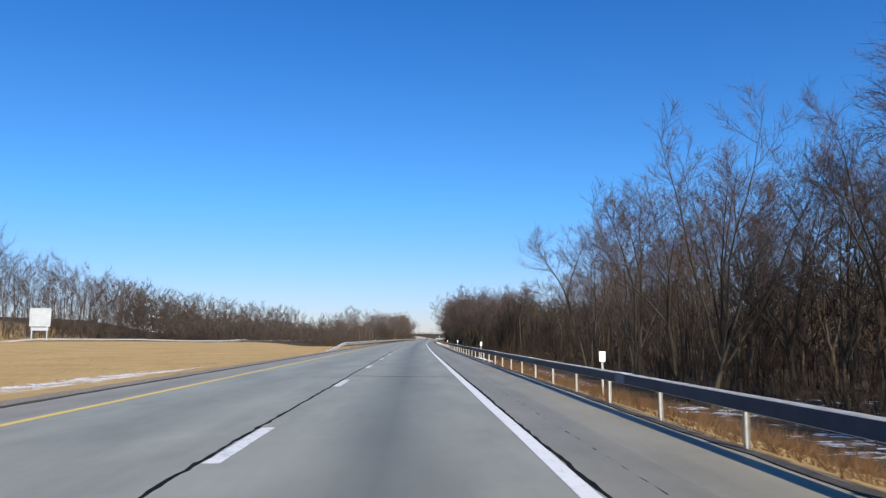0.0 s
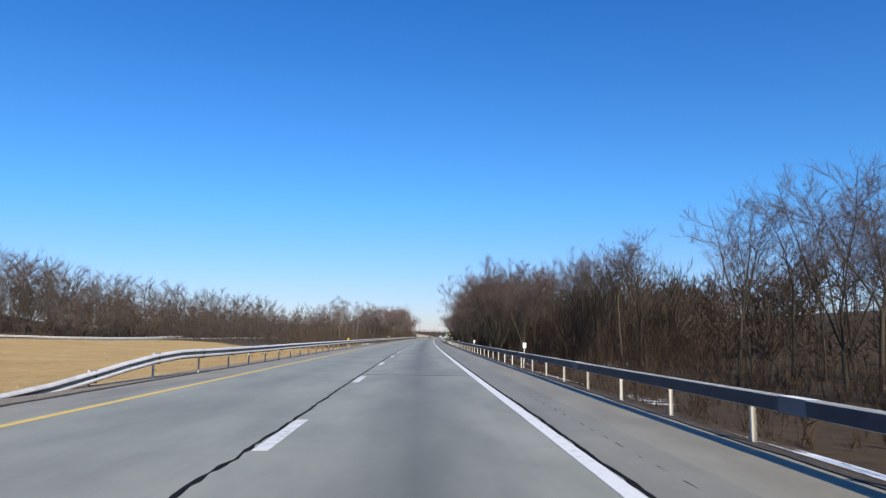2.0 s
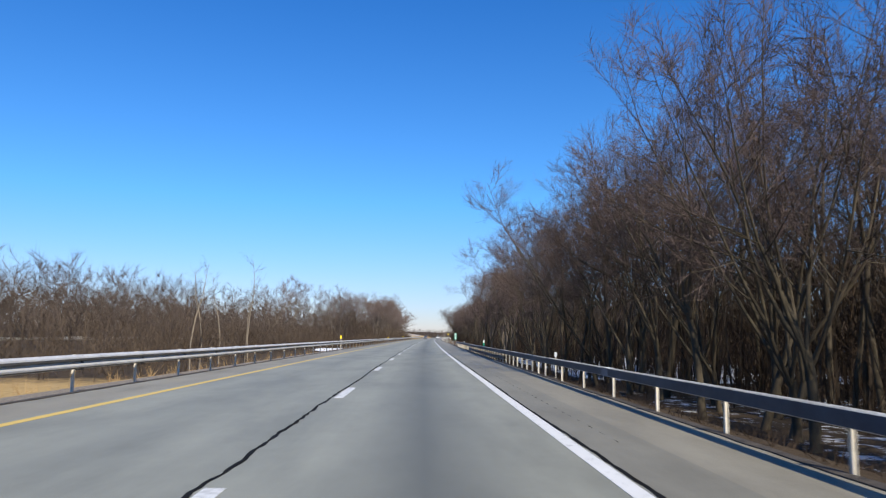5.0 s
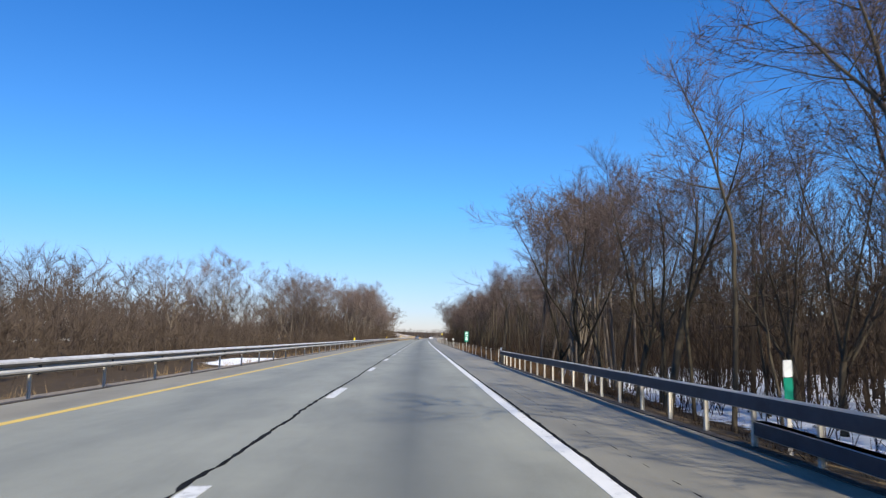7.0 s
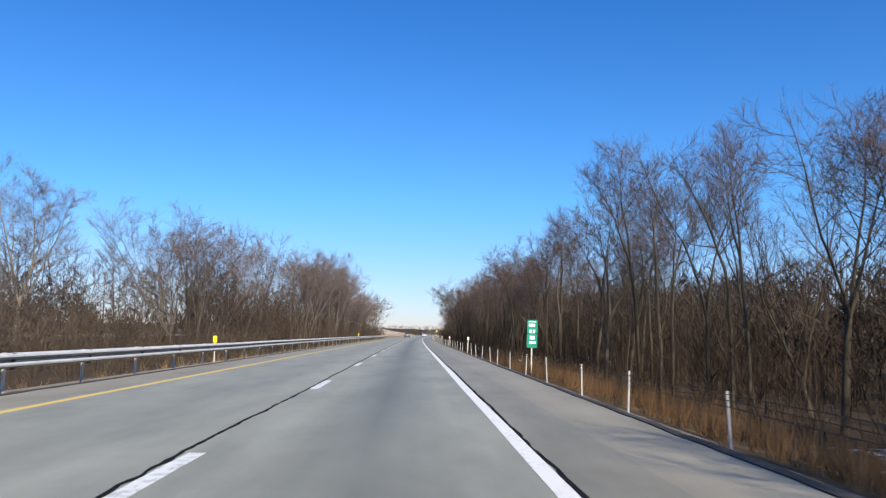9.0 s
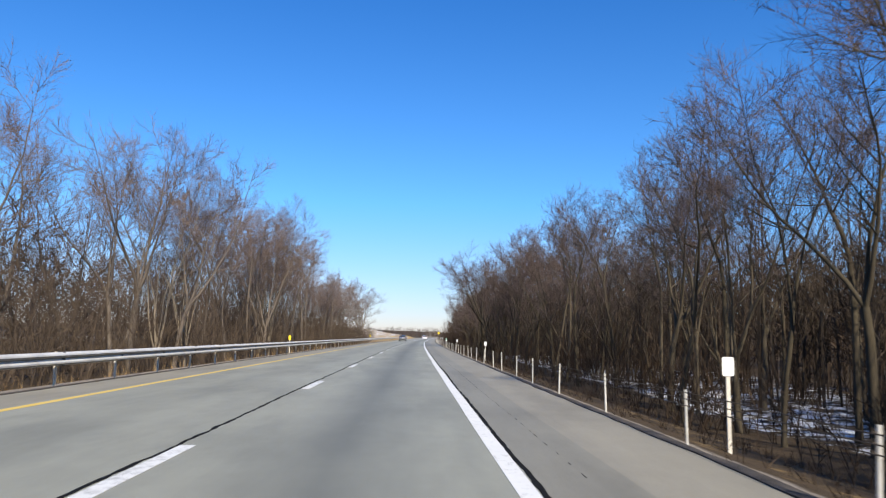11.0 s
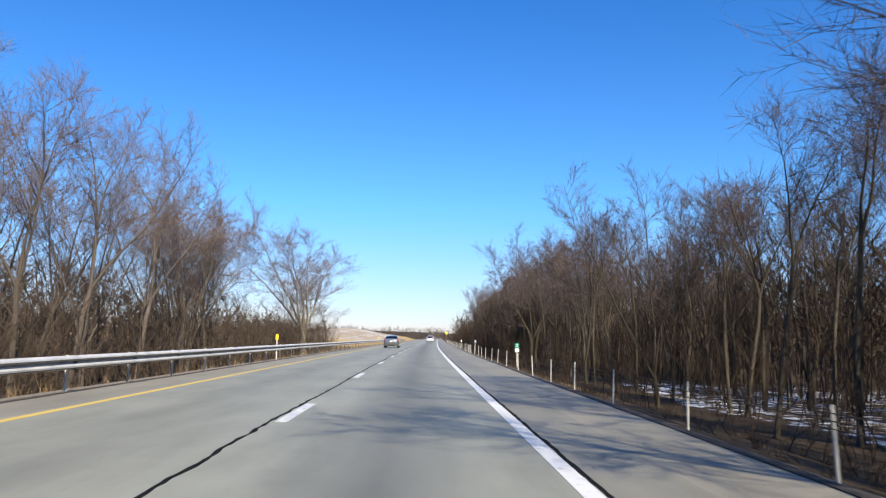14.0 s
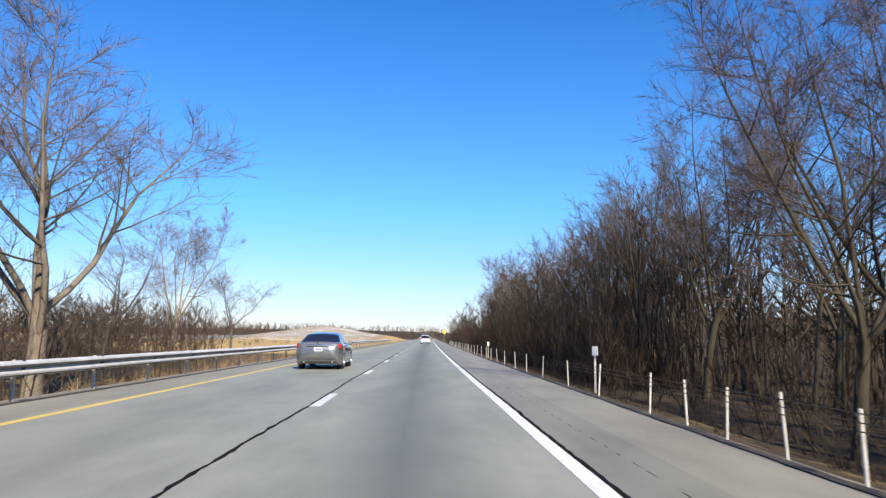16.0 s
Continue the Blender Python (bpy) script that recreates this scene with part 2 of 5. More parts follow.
def ground_material():
    m, n, l, b = material("open_ground")
    c = object_coords(n)
    att = n.new("ShaderNodeVertexColor")
    att.layer_name = "cover"
    split = n.new("ShaderNodeSeparateColor")
    l.new(att.outputs[0], split.inputs[0])
    fine, mid, big = noise_tex(n, l, c, 14, 7, 0.7), noise_tex(n, l, c, 1.4, 6, 0.65), noise_tex(n, l, c, 0.16, 5)
    litter = mix(n, l, 0.5, ramp(n, l, fine, [(0.28, (0.018, 0.013, 0.009)), (0.5, (0.06, 0.042, 0.026)), (0.74, (0.15, 0.11, 0.07))]),
                 ramp(n, l, mid, [(0.3, (0.03, 0.021, 0.013)), (0.7, (0.10, 0.072, 0.043))]))
    streak = noise_tex(n, l, c, 3.0, 6, 0.7, (1, 0.35, 1))
    straw = mix(n, l, 0.5, ramp(n, l, streak, [(0.25, (0.20, 0.125, 0.05)), (0.5, (0.42, 0.28, 0.115)), (0.75, (0.55, 0.40, 0.19))]),
                ramp(n, l, big, [(0.3, (0.33, 0.21, 0.085)), (0.7, (0.50, 0.36, 0.16))]))
    gravel = ramp(n, l, fine, [(0.25, (0.05, 0.042, 0.034)), (0.5, (0.24, 0.205, 0.165)), (0.75, (0.42, 0.37, 0.31))])
    snow = ramp(n, l, mid, [(0.2, (0.62, 0.66, 0.72)), (0.6, (0.84, 0.86, 0.88))])
    patchy = maths(n, l, "ADD", maths(n, l, "ADD", maths(n, l, "MULTIPLY", mid, 0.65), maths(n, l, "MULTIPLY", big, 0.3)), maths(n, l, "MULTIPLY", fine, 0.25))

    def cover(col, weight, other, soft=0.05):
        v = maths(n, l, "SUBTRACT", maths(n, l, "MULTIPLY", weight, 1.3), patchy)
        f = ramp(n, l, maths(n, l, "ADD", v, 0.5), [(0.5 - soft, (0, 0, 0)), (0.5 + soft, (1, 1, 1))])
        return mix(n, l, f, col, other)

    col = cover(litter, split.outputs[0], straw, 0.14)
    col = cover(col, split.outputs[2], gravel, 0.1)
    col = cover(col, split.outputs[1], snow, 0.03)
    l.new(col, b.inputs["Base Color"])
    b.inputs["Roughness"].default_value = 0.92
    b.inputs["Specular IOR Level"].default_value = 0.15
    bump(n, l, b, maths(n, l, "ADD", fine, maths(n, l, "MULTIPLY", mid, 2.0)), 0.6, 0.08)
    return m


def bark_material(name, low, high, moss=0.0):
    m, n, l, b = material(name)
    c = object_coords(n)
    ridge = noise_tex(n, l, c, 9, 6, 0.7, (1, 1, 0.18))
    patch = noise_tex(n, l, c, 0.8, 4)
    col = ramp(n, l, ridge, [(0.3, low), (0.68, high)])
    mid = tuple((p + q) / 2 for p, q in zip(low, high))
    col = mix(n, l, 0.4, col, ramp(n, l, patch, [(0.3, tuple(v * 0.7 for v in mid)), (0.7, tuple(v * 1.35 for v in mid))]))
    if moss:
        col = mix(n, l, maths(n, l, "MULTIPLY", patch, moss), col, (0.12, 0.12, 0.05))
    info = n.new("ShaderNodeObjectInfo")
    col = mix(n, l, 0.45, col, ramp(n, l, info.outputs["Random"], [(0, tuple(v * 0.5 for v in mid)), (0.5, mid), (1, tuple(min(v * 1.7, 0.6) for v in mid))]))
    l.new(col, b.inputs["Base Color"])
    b.inputs["Roughness"].default_value = 0.9
    b.inputs["Specular IOR Level"].default_value = 0.2
    bump(n, l, b, ridge, 0.6, 0.03)
    return m


def twig_material(name, tones):
    """Fine twigs and stems, each clump a little different."""
    m, n, l, b = material(name)
    geo = n.new("ShaderNodeNewGeometry")
    c = object_coords(n)
    step = 1.0 / (len(tones) - 1)
    col = ramp(n, l, geo.outputs["Random Per Island"], [(i * step, t) for i, t in enumerate(tones)])
    col = mix(n, l, 0.5, col, ramp(n, l, noise_tex(n, l, c, 0.25, 3), [(0.35, tones[0]), (0.65, tones[-1])]))
    l.new(col, b.inputs["Base Color"])
    b.inputs["Roughness"].default_value = 0.85
    b.inputs["Specular IOR Level"].default_value = 0.2
    return m


ASPHALT = road_surface("worn_asphalt", (0.247, 0.246, 0.196), [(-1.83, 1.15, 0.85), (-5.7, 1.1, 0.28)])
SHOULDER = road_surface("shoulder_asphalt", (0.240, 0.220, 0.168), [])
SHOULDER_OLD = road_surface("old_shoulder_asphalt", (0.204, 0.192, 0.150), [])
WHITE_LINE = paint_line("white_road_paint", (0.70, 0.70, 0.675), (0.22, 0.22, 0.215))
YELLOW_LINE = paint_line("yellow_road_paint", (0.66, 0.46, 0.10), (0.24, 0.22, 0.18))
DASH_LINE = paint_line("worn_lane_paint", (0.68, 0.68, 0.66), (0.22, 0.22, 0.215), 0.075)
TAR = plain("joint_tar", (0.010, 0.010, 0.0105), 0.95, 0, 0.3, 3.0)
TAR.node_tree.nodes["Principled BSDF"].inputs["Specular IOR Level"].default_value = 0.08
GROUND = ground_material()
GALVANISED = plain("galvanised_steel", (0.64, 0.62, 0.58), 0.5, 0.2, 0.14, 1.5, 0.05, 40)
# darker zinc that stands for shade under the beam's ridges
SHADE_ZINC = plain("shade_zinc", (0.15, 0.145, 0.138), 0.7, 0.1, 0.25, 2.5)
# box beam: sunlight coloured into its top, shade into its dark blue sides
SUNLIT_ZINC = plain("sunlit_zinc", (0.66, 0.65, 0.62), 0.75, 0.0, 0.12, 2.0)
BOX_STEEL = plain("shaded_box_beam_steel", (0.085, 0.105, 0.155), 0.5, 0.5, 0.14, 1.5, 0.05, 40)
GALV_POST = plain("weathered_galvanised_post", (0.53, 0.49, 0.42), 0.7, 0.05, 0.2, 5.0, by_object=0.35)
DARK_STEEL = plain("dark_steel", (0.05, 0.05, 0.055), 0.55, 0.5)
ROPE = plain("dull_wire_rope", (0.075, 0.062, 0.05), 0.95, 0.0, 0.2, 6.0)
ROPE.node_tree.nodes["Principled BSDF"].inputs["Specular IOR Level"].default_value = 0.1
WHITE_SHEET = plain("white_reflective_sheet", (0.82, 0.82, 0.78), 0.4, 0, 0.05)
YELLOW_SHEET = plain("yellow_reflective_sheet", (0.85, 0.62, 0.02), 0.4, 0, 0.05)
GREEN_SHEET = plain("green_reflective_sheet", (0.0, 0.24, 0.15), 0.4, 0, 0.06)
SIGN_BACK = plain("sign_back_aluminium", (0.47, 0.485, 0.49), 0.5, 0.3, 0.1, 1.0)
BARK = bark_material("grey_brown_bark", (0.022, 0.017, 0.012), (0.100, 0.079, 0.058), 0.25)
BARK_PALE = bark_material("pale_bark", (0.085, 0.068, 0.048), (0.34, 0.28, 0.21))
TWIG = twig_material("reddish_twigs", [(0.052, 0.037, 0.034), (0.098, 0.071, 0.063), (0.155, 0.115, 0.098)])
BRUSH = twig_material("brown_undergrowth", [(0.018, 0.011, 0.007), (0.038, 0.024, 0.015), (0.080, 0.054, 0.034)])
# darker copy of the bare woods, with the inner wood's shade in its colour
SHADED_WOOD = twig_material("shaded_woods", [(0.022, 0.015, 0.010), (0.047, 0.032, 0.022), (0.085, 0.060, 0.043)])
TAN_BRUSH = twig_material("tan_brushwood", [(0.034, 0.023, 0.015), (0.068, 0.048, 0.034), (0.122, 0.091, 0.065)])
# bark toned lighter for trees that stand in the sun
BARK_SUNLIT = bark_material("sunlit_tan_bark", (0.05, 0.040, 0.031), (0.19, 0.155, 0.125))
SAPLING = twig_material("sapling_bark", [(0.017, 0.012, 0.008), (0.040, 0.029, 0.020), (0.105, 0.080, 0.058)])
# lighter copy of the reddish twigs, sunlight put into the colour
SUNLIT_TWIG = twig_material("sunlit_twigs", [(0.085, 0.060, 0.054), (0.145, 0.106, 0.092), (0.215, 0.163, 0.138)])
FAR_WOOD = twig_material("bare_woods", [(0.042, 0.030, 0.023), (0.080, 0.059, 0.045), (0.135, 0.103, 0.080)])
RUST = twig_material("rusty_dry_grass", [(0.085, 0.040, 0.016), (0.175, 0.092, 0.040), (0.28, 0.17, 0.08)])
STRAW = twig_material("dry_straw", [(0.24, 0.13, 0.05), (0.40, 0.26, 0.11), (0.56, 0.42, 0.22)])


# ---------- ground ----------
ROWS_Y = [-1500, -600, -300, -200] + [-120 + 3 * k for k in range(374)] + [1020, 1060, 1120, 1200, 1320, 1500, 2000, 3000, 4500]
COLS_O = [-3000, -1500, -700, -350, -220, -150, -120, -100, -85, -72, -64, -56, -50, -44, -38, -33, -29, -25, -22, -19.5, -17.5, -16, -14.5, -13.2, -12,
          -11, -10.3, -9.7, -9.3, -9.15, 2.2, 2.4, 2.7, 3.1, 3.6, 4.2, 5, 5.8, 6.6, 7.5, 8.5, 10, 12, 14, 17, 20, 24, 28, 34, 42, 55, 75, 110, 200, 500, 1500, 3000]


def cover_at(o, y):
    """Shares of straw, snow and gravel on the ground."""
    straw = snow = gravel = 0.0
    if o > 0:
        gravel = 0.9 * (1 - smooth(2.6, 3.3, o))
        straw = (0.62 * (1 - smooth(52, 75, y)) + 0.35 * smooth(150, 180, y)) * smooth(2.6, 3.2, o) * (1 - smooth(6, 11, o))
        patches = max(smooth(41, 46, y) * (1 - smooth(73, 78, y)), 0.85 * smooth(86, 93, y) * (1 - smooth(100, 110, y)))
        straw *= 1 - 0.8 * patches
        band = patches * smooth(2.8, 3.5, o) * (1 - smooth(8, 15, o)) * 0.55
        pond = smooth(196, 210, y) * (1 - smooth(285, 300, y)) * smooth(7.5, 11.0, o) * (1 - smooth(30, 45, o)) * 0.61
        later = smooth(330, 350, y) * (1 - smooth(470, 492, y)) * smooth(8.5, 12, o) * (1 - smooth(26, 36, o)) * 0.44
        early = (1 - smooth(30, 50, y)) * smooth(6, 9, o) * (1 - smooth(26, 36, o)) * 0.42
        mid = smooth(125, 140, y) * (1 - smooth(190, 200, y)) * smooth(6, 9, o) * (1 - smooth(26, 36, o)) * 0.42
        snow = max(band, pond, later, early, mid)
    else:
        a = -o
        gravel = 0.85 * (1 - smooth(10.0, 11.2, a)) + 0.80 * smooth(200, 212, y) * (1 - smooth(250, 262, y)) * (1 - smooth(15, 21, a))
        straw = (1 - smooth(165, 205, y)) + 0.40 * smooth(165, 205, y) * (1 - smooth(430, 470, y)) * (1 - 0.7 * smooth(13, 19, a)) + 0.36 * smooth(450, 520, y)
        straw = max(straw, 1.0 * smooth(545, 580, y))
        strip_snow = (1 - smooth(36, 52, y)) * smooth(10.8, 12.2, a) * (1 - smooth(16, 21, a)) * 0.455
        pond = smooth(276, 281, y) * (1 - smooth(295, 302, y)) * smooth(11.5, 13.5, a) * (1 - smooth(20, 25, a)) * 0.75
        bank = smooth(640, 670, y) * (1 - smooth(830, 870, y)) * 0.42 * smooth(14, 22, a) * (1 - smooth(60, 75, a))
        hill = smooth(655, 690, y) * (1 - smooth(830, 870, y)) * smooth(12, 20, a)
        gravel = max(gravel, hill * 0.48)
        straw *= 1 - smooth(880, 960, y)
        snow = max(strip_snow, pond, bank)
    return (min(straw, 1), min(snow, 1), min(gravel, 1), 1)


def build_ground():
    verts, faces, covers = [], [], []
    for y in ROWS_Y:
        e = edge(y)
        for o in COLS_O:
            verts.append((e + o, y, ground_z(e + o, y)))
            covers.append(cover_at(o, y))
    w = len(COLS_O)
    for r in range(len(ROWS_Y) - 1):
        for c in range(w - 1):
            i = r * w + c
            faces.append((i, i + 1, i + w + 1, i + w))
    ob = mesh_object("ground", verts, faces, GROUND, smooth_faces=True)
    layer = ob.data.color_attributes.new("cover", "FLOAT_COLOR", "POINT")
    layer.data.foreach_set("color", np.array(covers, dtype=np.float32).ravel())
    return tagged(ob, "leaf litter, dry straw grass and patches of old snow beside the road", "ground", kind="structure")


build_ground()

# ---------- carriageway ----------
Y0, Y1 = -60.0, 980.0
road = tagged(strip("road", ASPHALT, YELLOW - 0.25, 0.14, 0.0, Y0, Y1, bottom=-0.3), "worn grey asphalt carriageway with two lanes", "road", kind="structure")
shoulder_right = tagged(strip("pavement_right", SHOULDER, 1.06, PAVED_R, -0.004, Y0, Y1, step=2.0, bottom=-0.3, wobble=0.0), "pale tan asphalt shoulder along the guardrail", "pavement", kind="structure")
tagged(strip("pavement_inner", SHOULDER_OLD, 0.14, 1.06, -0.002, Y0, Y1, step=2.0, bottom=-0.3), "darker grey asphalt strip beside the edge line", "pavement", kind="structure")
shoulder_left = tagged(strip("pavement_left", SHOULDER, PAVED_L, YELLOW - 0.25, -0.004, Y0, Y1, step=2.0, bottom=-0.3), "narrow pale asphalt shoulder beside the yellow line", "pavement", kind="structure")
strip("edge_line", WHITE_LINE, -0.105, 0.085, 0.004, Y0, Y1, step=3.0, bottom=-0.01, wobble=0.012, seed=1, parent=road, label="solid white edge line, slightly worn")
strip("yellow_line", YELLOW_LINE, YELLOW - 0.09, YELLOW + 0.09, 0.004, Y0, Y1, step=3.0, bottom=-0.01, wobble=0.012, seed=2, parent=road, label="solid yellow edge line")
strip("tar_seam", TAR, SKIP - 0.118, SKIP - 0.066, 0.0035, Y0, 560.0, step=0.2, bottom=-0.01, wobble=0.055, seed=11, parent=road, label="black tar seam along the lane joint")
strip("edge_seam", TAR, 0.10, 0.155, 0.0035, Y0, 620.0, step=0.22, bottom=-0.01, wobble=0.035, seed=12, parent=road, label="black tar seam along the edge line")
for k in range(-5, 82):
    y = 10.67 - 3.05 + 12.19 * k
    strip("lane_dash", DASH_LINE, SKIP - 0.04, SKIP + 0.145, 0.0045, y, y + 3.05, step=0.5, bottom=-0.01, wobble=0.012, seed=20 + k, parent=road)
# sealed cross joints
rng = random.Random(5)
for y in (24.5, 84.4):
    verts, faces = [], []
    for k in range(25):
        o = SKIP - 0.15 + 3.85 * k / 24
        d = noise.noise((o * 1.3, y, 0)) * 0.10 - o * 0.16
        w = 0.016 + 0.012 * noise.noise((o * 3.1, y, 5))
        verts += [(edge(y) + o, y + d - w, 0.0035), (edge(y) + o, y + d + w, 0.0035), (edge(y) + o, y + d - w, -0.01), (edge(y) + o, y + d + w, -0.01)]
    for k in range(24):
        i = 4 * k
        faces += [(i, i + 4, i + 5, i + 1), (i + 2, i + 6, i + 4, i), (i + 1, i + 5, i + 7, i + 3)]
    mesh_object("cross_joint", verts, faces, TAR, road)
# broken hairline crack in the shoulder
crack_v, crack_f = [], []
for y0, y1 in ((2.0, 112.0), (160.0, 232.0), (338.0, 400.0), (452.0, 505.0)):
    y = y0
    while y < y1:
        v, f, _ = ribbon(0.66, 0.668, 0.0, y, y + rng.uniform(0.12, 0.36), 0.2, -0.012, 0.02, 77)
        n = len(crack_v)
        crack_v += v
        crack_f += [tuple(i + n for i in face) for face in f]
        y += rng.uniform(0.5, 0.9)
mesh_object("crack", crack_v, crack_f, TAR, shoulder_right, "broken hairline crack")
# dark strip and broken edge along both shoulders
EDGE_STRIP = plain("dark_edge_strip", (0.055, 0.045, 0.036), 0.9, 0, 0.45, 3.0, 0.7, 30)
strip("verge", EDGE_STRIP, PAVED_R - 0.03, PAVED_R + 0.13, 0.012, -20, 640, step=0.7, bottom=-0.2, wobble=0.06, seed=31, parent=shoulder_right, label="dark line along the broken asphalt edge")
strip("verge", EDGE_STRIP, PAVED_L - 0.12, PAVED_L + 0.03, 0.012, -20, 640, step=0.7, bottom=-0.2, wobble=0.06, seed=32, parent=shoulder_left, label="dark line along the broken asphalt edge")


def build_opposite_road():
    verts, faces = [], []
    ys = [60 + 6 * k for k in range(110)]
    for y in ys:
        x = opposite_x(y)
        z = ground_z(x, y) + 0.22
        verts += [(x - 5.4, y, z - 0.5), (x - 5.4, y, z), (x + 5.4, y, z), (x + 5.4, y, z - 0.5)]
    for k in range(len(ys) - 1):
        i = 4 * k
        for j in range(3):
            faces.append((i + j + 1, i + j, i + j + 4, i + j + 5))
    ob = mesh_object("road_opposite", verts, faces, SHOULDER)
    layer = ob.data.uv_layers.new(name="along")
    co = np.array(verts, dtype=np.float32)[:, :2]
    index = np.empty(len(ob.data.loops), dtype=np.int32)
    ob.data.loops.foreach_get("vertex_index", index)
    layer.data.foreach_set("uv", co[index].ravel())
    tagged(ob, "opposite carriageway of pale asphalt beyond the grass", "road", kind="structure")


build_opposite_road()

# ---------- guardrails ----------
# corrugated beam: distance towards traffic and height, from its lower edge
W_BEAM = [(0.0, 0.0), (0.022, 0.008), (0.090, 0.045), (0.098, 0.078), (0.090, 0.098), (0.012, 0.142), (0.004, 0.156), (0.012, 0.170), (0.090, 0.214), (0.098, 0.234), (0.090, 0.267), (0.022, 0.304), (0.0, 0.312)]


def beam(points, side, profile, thickness=0.012):
    """A beam swept along points (x, y, z of its lower edge, flare); side: +1 shows its face to +x, -1 to -x."""
    verts, faces = [], []
    n = len(profile)
    for x, y, z in points:
        for d, h in profile:
            verts.append((x + side * d, y, z + h))
        for d, h in profile:
            verts.append((x + side * (d - thickness), y, z + h))
    for k in range(len(points) - 1):
        a, b = 2 * n * k, 2 * n * (k + 1)
        for j in range(n - 1):
            f = (a + j, a + j + 1, b + j + 1, b + j)
            g = (a + n + j + 1, a + n + j, b + n + j, b + n + j + 1)
            faces += [f if side < 0 else f[::-1], g if side < 0 else g[::-1]]
        for j, jj in ((0, n), (2 * n - 1, n - 1)):
            f = (a + j, a + jj, b + jj, b + j)
            faces.append(f if side > 0 else f[::-1])
    for a in (0, 2 * n * (len(points) - 1)):
        for j in range(n - 1):
            faces.append((a + j, a + j + 1, a + n + j + 1, a + n + j))
    return verts, faces


def rail_post_mesh():
    """I-section steel post, a metre and a half long, its top at 0."""
    bm = bmesh.new()
    box(bm, -0.027, -0.021, -0.030, 0.030, -1.6, 0)
    box(bm, 0.021, 0.027, -0.030, 0.030, -1.6, 0)
    box(bm, -0.021, 0.021, -0.004, 0.004, -1.6, 0)
    ob = part("post", bm, GALV_POST)
    me = ob.data
    bpy.data.objects.remove(ob)
    return me


def block_mesh(side):
    bm = bmesh.new()
    box(bm, min(0.058 * side, 0.20 * side), max(0.058 * side, 0.20 * side), -0.045, 0.045, -0.34, -0.01, 0.008)
    ob = part("spacer_block", bm, DARK_STEEL)
    me = ob.data
    bpy.data.objects.remove(ob)
    return me


def bolt_mesh(side):
    bm = bmesh.new()
    tube(bm, (0, 0, 0), (0.02 * side, 0, 0), 0.016, 0.012, 8)
    ob = part("bolt", bm, DARK_STEEL)
    me = ob.data
    bpy.data.objects.remove(ob)
    return me


def shade_and_grime(ob):
    """Colours shade into the faces of a corrugated beam that look down."""
    ob.data.materials.append(SHADE_ZINC)
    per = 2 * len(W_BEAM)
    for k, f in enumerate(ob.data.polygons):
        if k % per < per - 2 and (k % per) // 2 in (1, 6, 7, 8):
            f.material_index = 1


POST_MESH, BLOCK_R, BLOCK_L = rail_post_mesh(), block_mesh(-1), block_mesh(1)
BOLT_R, BOLT_L = bolt_mesh(-1), bolt_mesh(1)


def wave(y, seed, size):
    return noise.noise((y * 0.11, seed, 2)) * size


BOX_BEAM = [(0.0, 0.0), (0.145, 0.0), (0.155, 0.01), (0.155, 0.172), (0.145, 0.182), (0.0, 0.182), (-0.01, 0.172), (-0.01, 0.01), (0.0, 0.0)]


def sunlit_top(ob):
    """Colours sunlight onto the upward faces of a steel tube with a paler zinc."""
    ob.data.materials.append(SUNLIT_ZINC)
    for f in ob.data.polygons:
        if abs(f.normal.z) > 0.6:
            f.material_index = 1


def right_guardrail():
    top = base("guardrail", pose(0, 0, 0), "galvanised box-beam guardrail on steel posts along the shoulder", "guardrail")
    pts = []
    y = -34.0
    while y < 250.9:
        drop = 0.68 * smooth(247.9, 250.6, y)
        pts.append((edge(y) + 2.39 + wave(y, 3, 0.03) + 0.35 * smooth(246.5, 251, y), y, 0.485 - drop + wave(y, 8, 0.012)))
        y += 1.45 if y < 244 else 0.25
    verts, faces = beam(pts, -1, BOX_BEAM, 0.0)
    sunlit_top(mesh_object("rail", verts, faces, BOX_STEEL, top, "dull galvanised square steel tube, coloured with a sunlit top and shaded sides"))
    y = 8.4 - 3.05 * 14
    while y < 249.0:
        m = pose(edge(y) + 2.45 + 0.1 * smooth(246.5, 249, y), y, 0.495 - 0.3 * smooth(247.9, 250.6, y), random.Random(int(y * 10)).uniform(-1.2, 1.2), 0, turn_at(y))
        p = share("post", POST_MESH, top, m)
        share("bolt", BOLT_R, p, pose(-0.055, 0, -0.06))
        y += 3.05 if y < 176 else 1.525
    pts = [(edge(y) + 2.39 + 0.2 * smooth(217, 220.4, y) + 0.2 * smooth(195, 191.6, y), y, 0.14) for y in [189.6 + 1.4 * k for k in range(23)]]
    verts, faces = beam(pts, -1, BOX_BEAM, 0.0)
    sunlit_top(mesh_object("rub_rail", verts, faces, BOX_STEEL, top, "second lower steel rail"))
    for k in range(20):
        y = 40.0 + 11.0 * k - 60
        bm = bmesh.new()
        box(bm, -0.158, 0.013, -0.30, 0.30, -0.003, 0.185, 0.004)
        p = part("splice_sleeve", bm, BOX_STEEL, top)
        p.matrix_basis = pose(edge(y) + 2.39 + wave(y, 3, 0.03), y, 0.485 + wave(y, 8, 0.012), 0, 0, turn_at(y))
        sunlit_top(p)


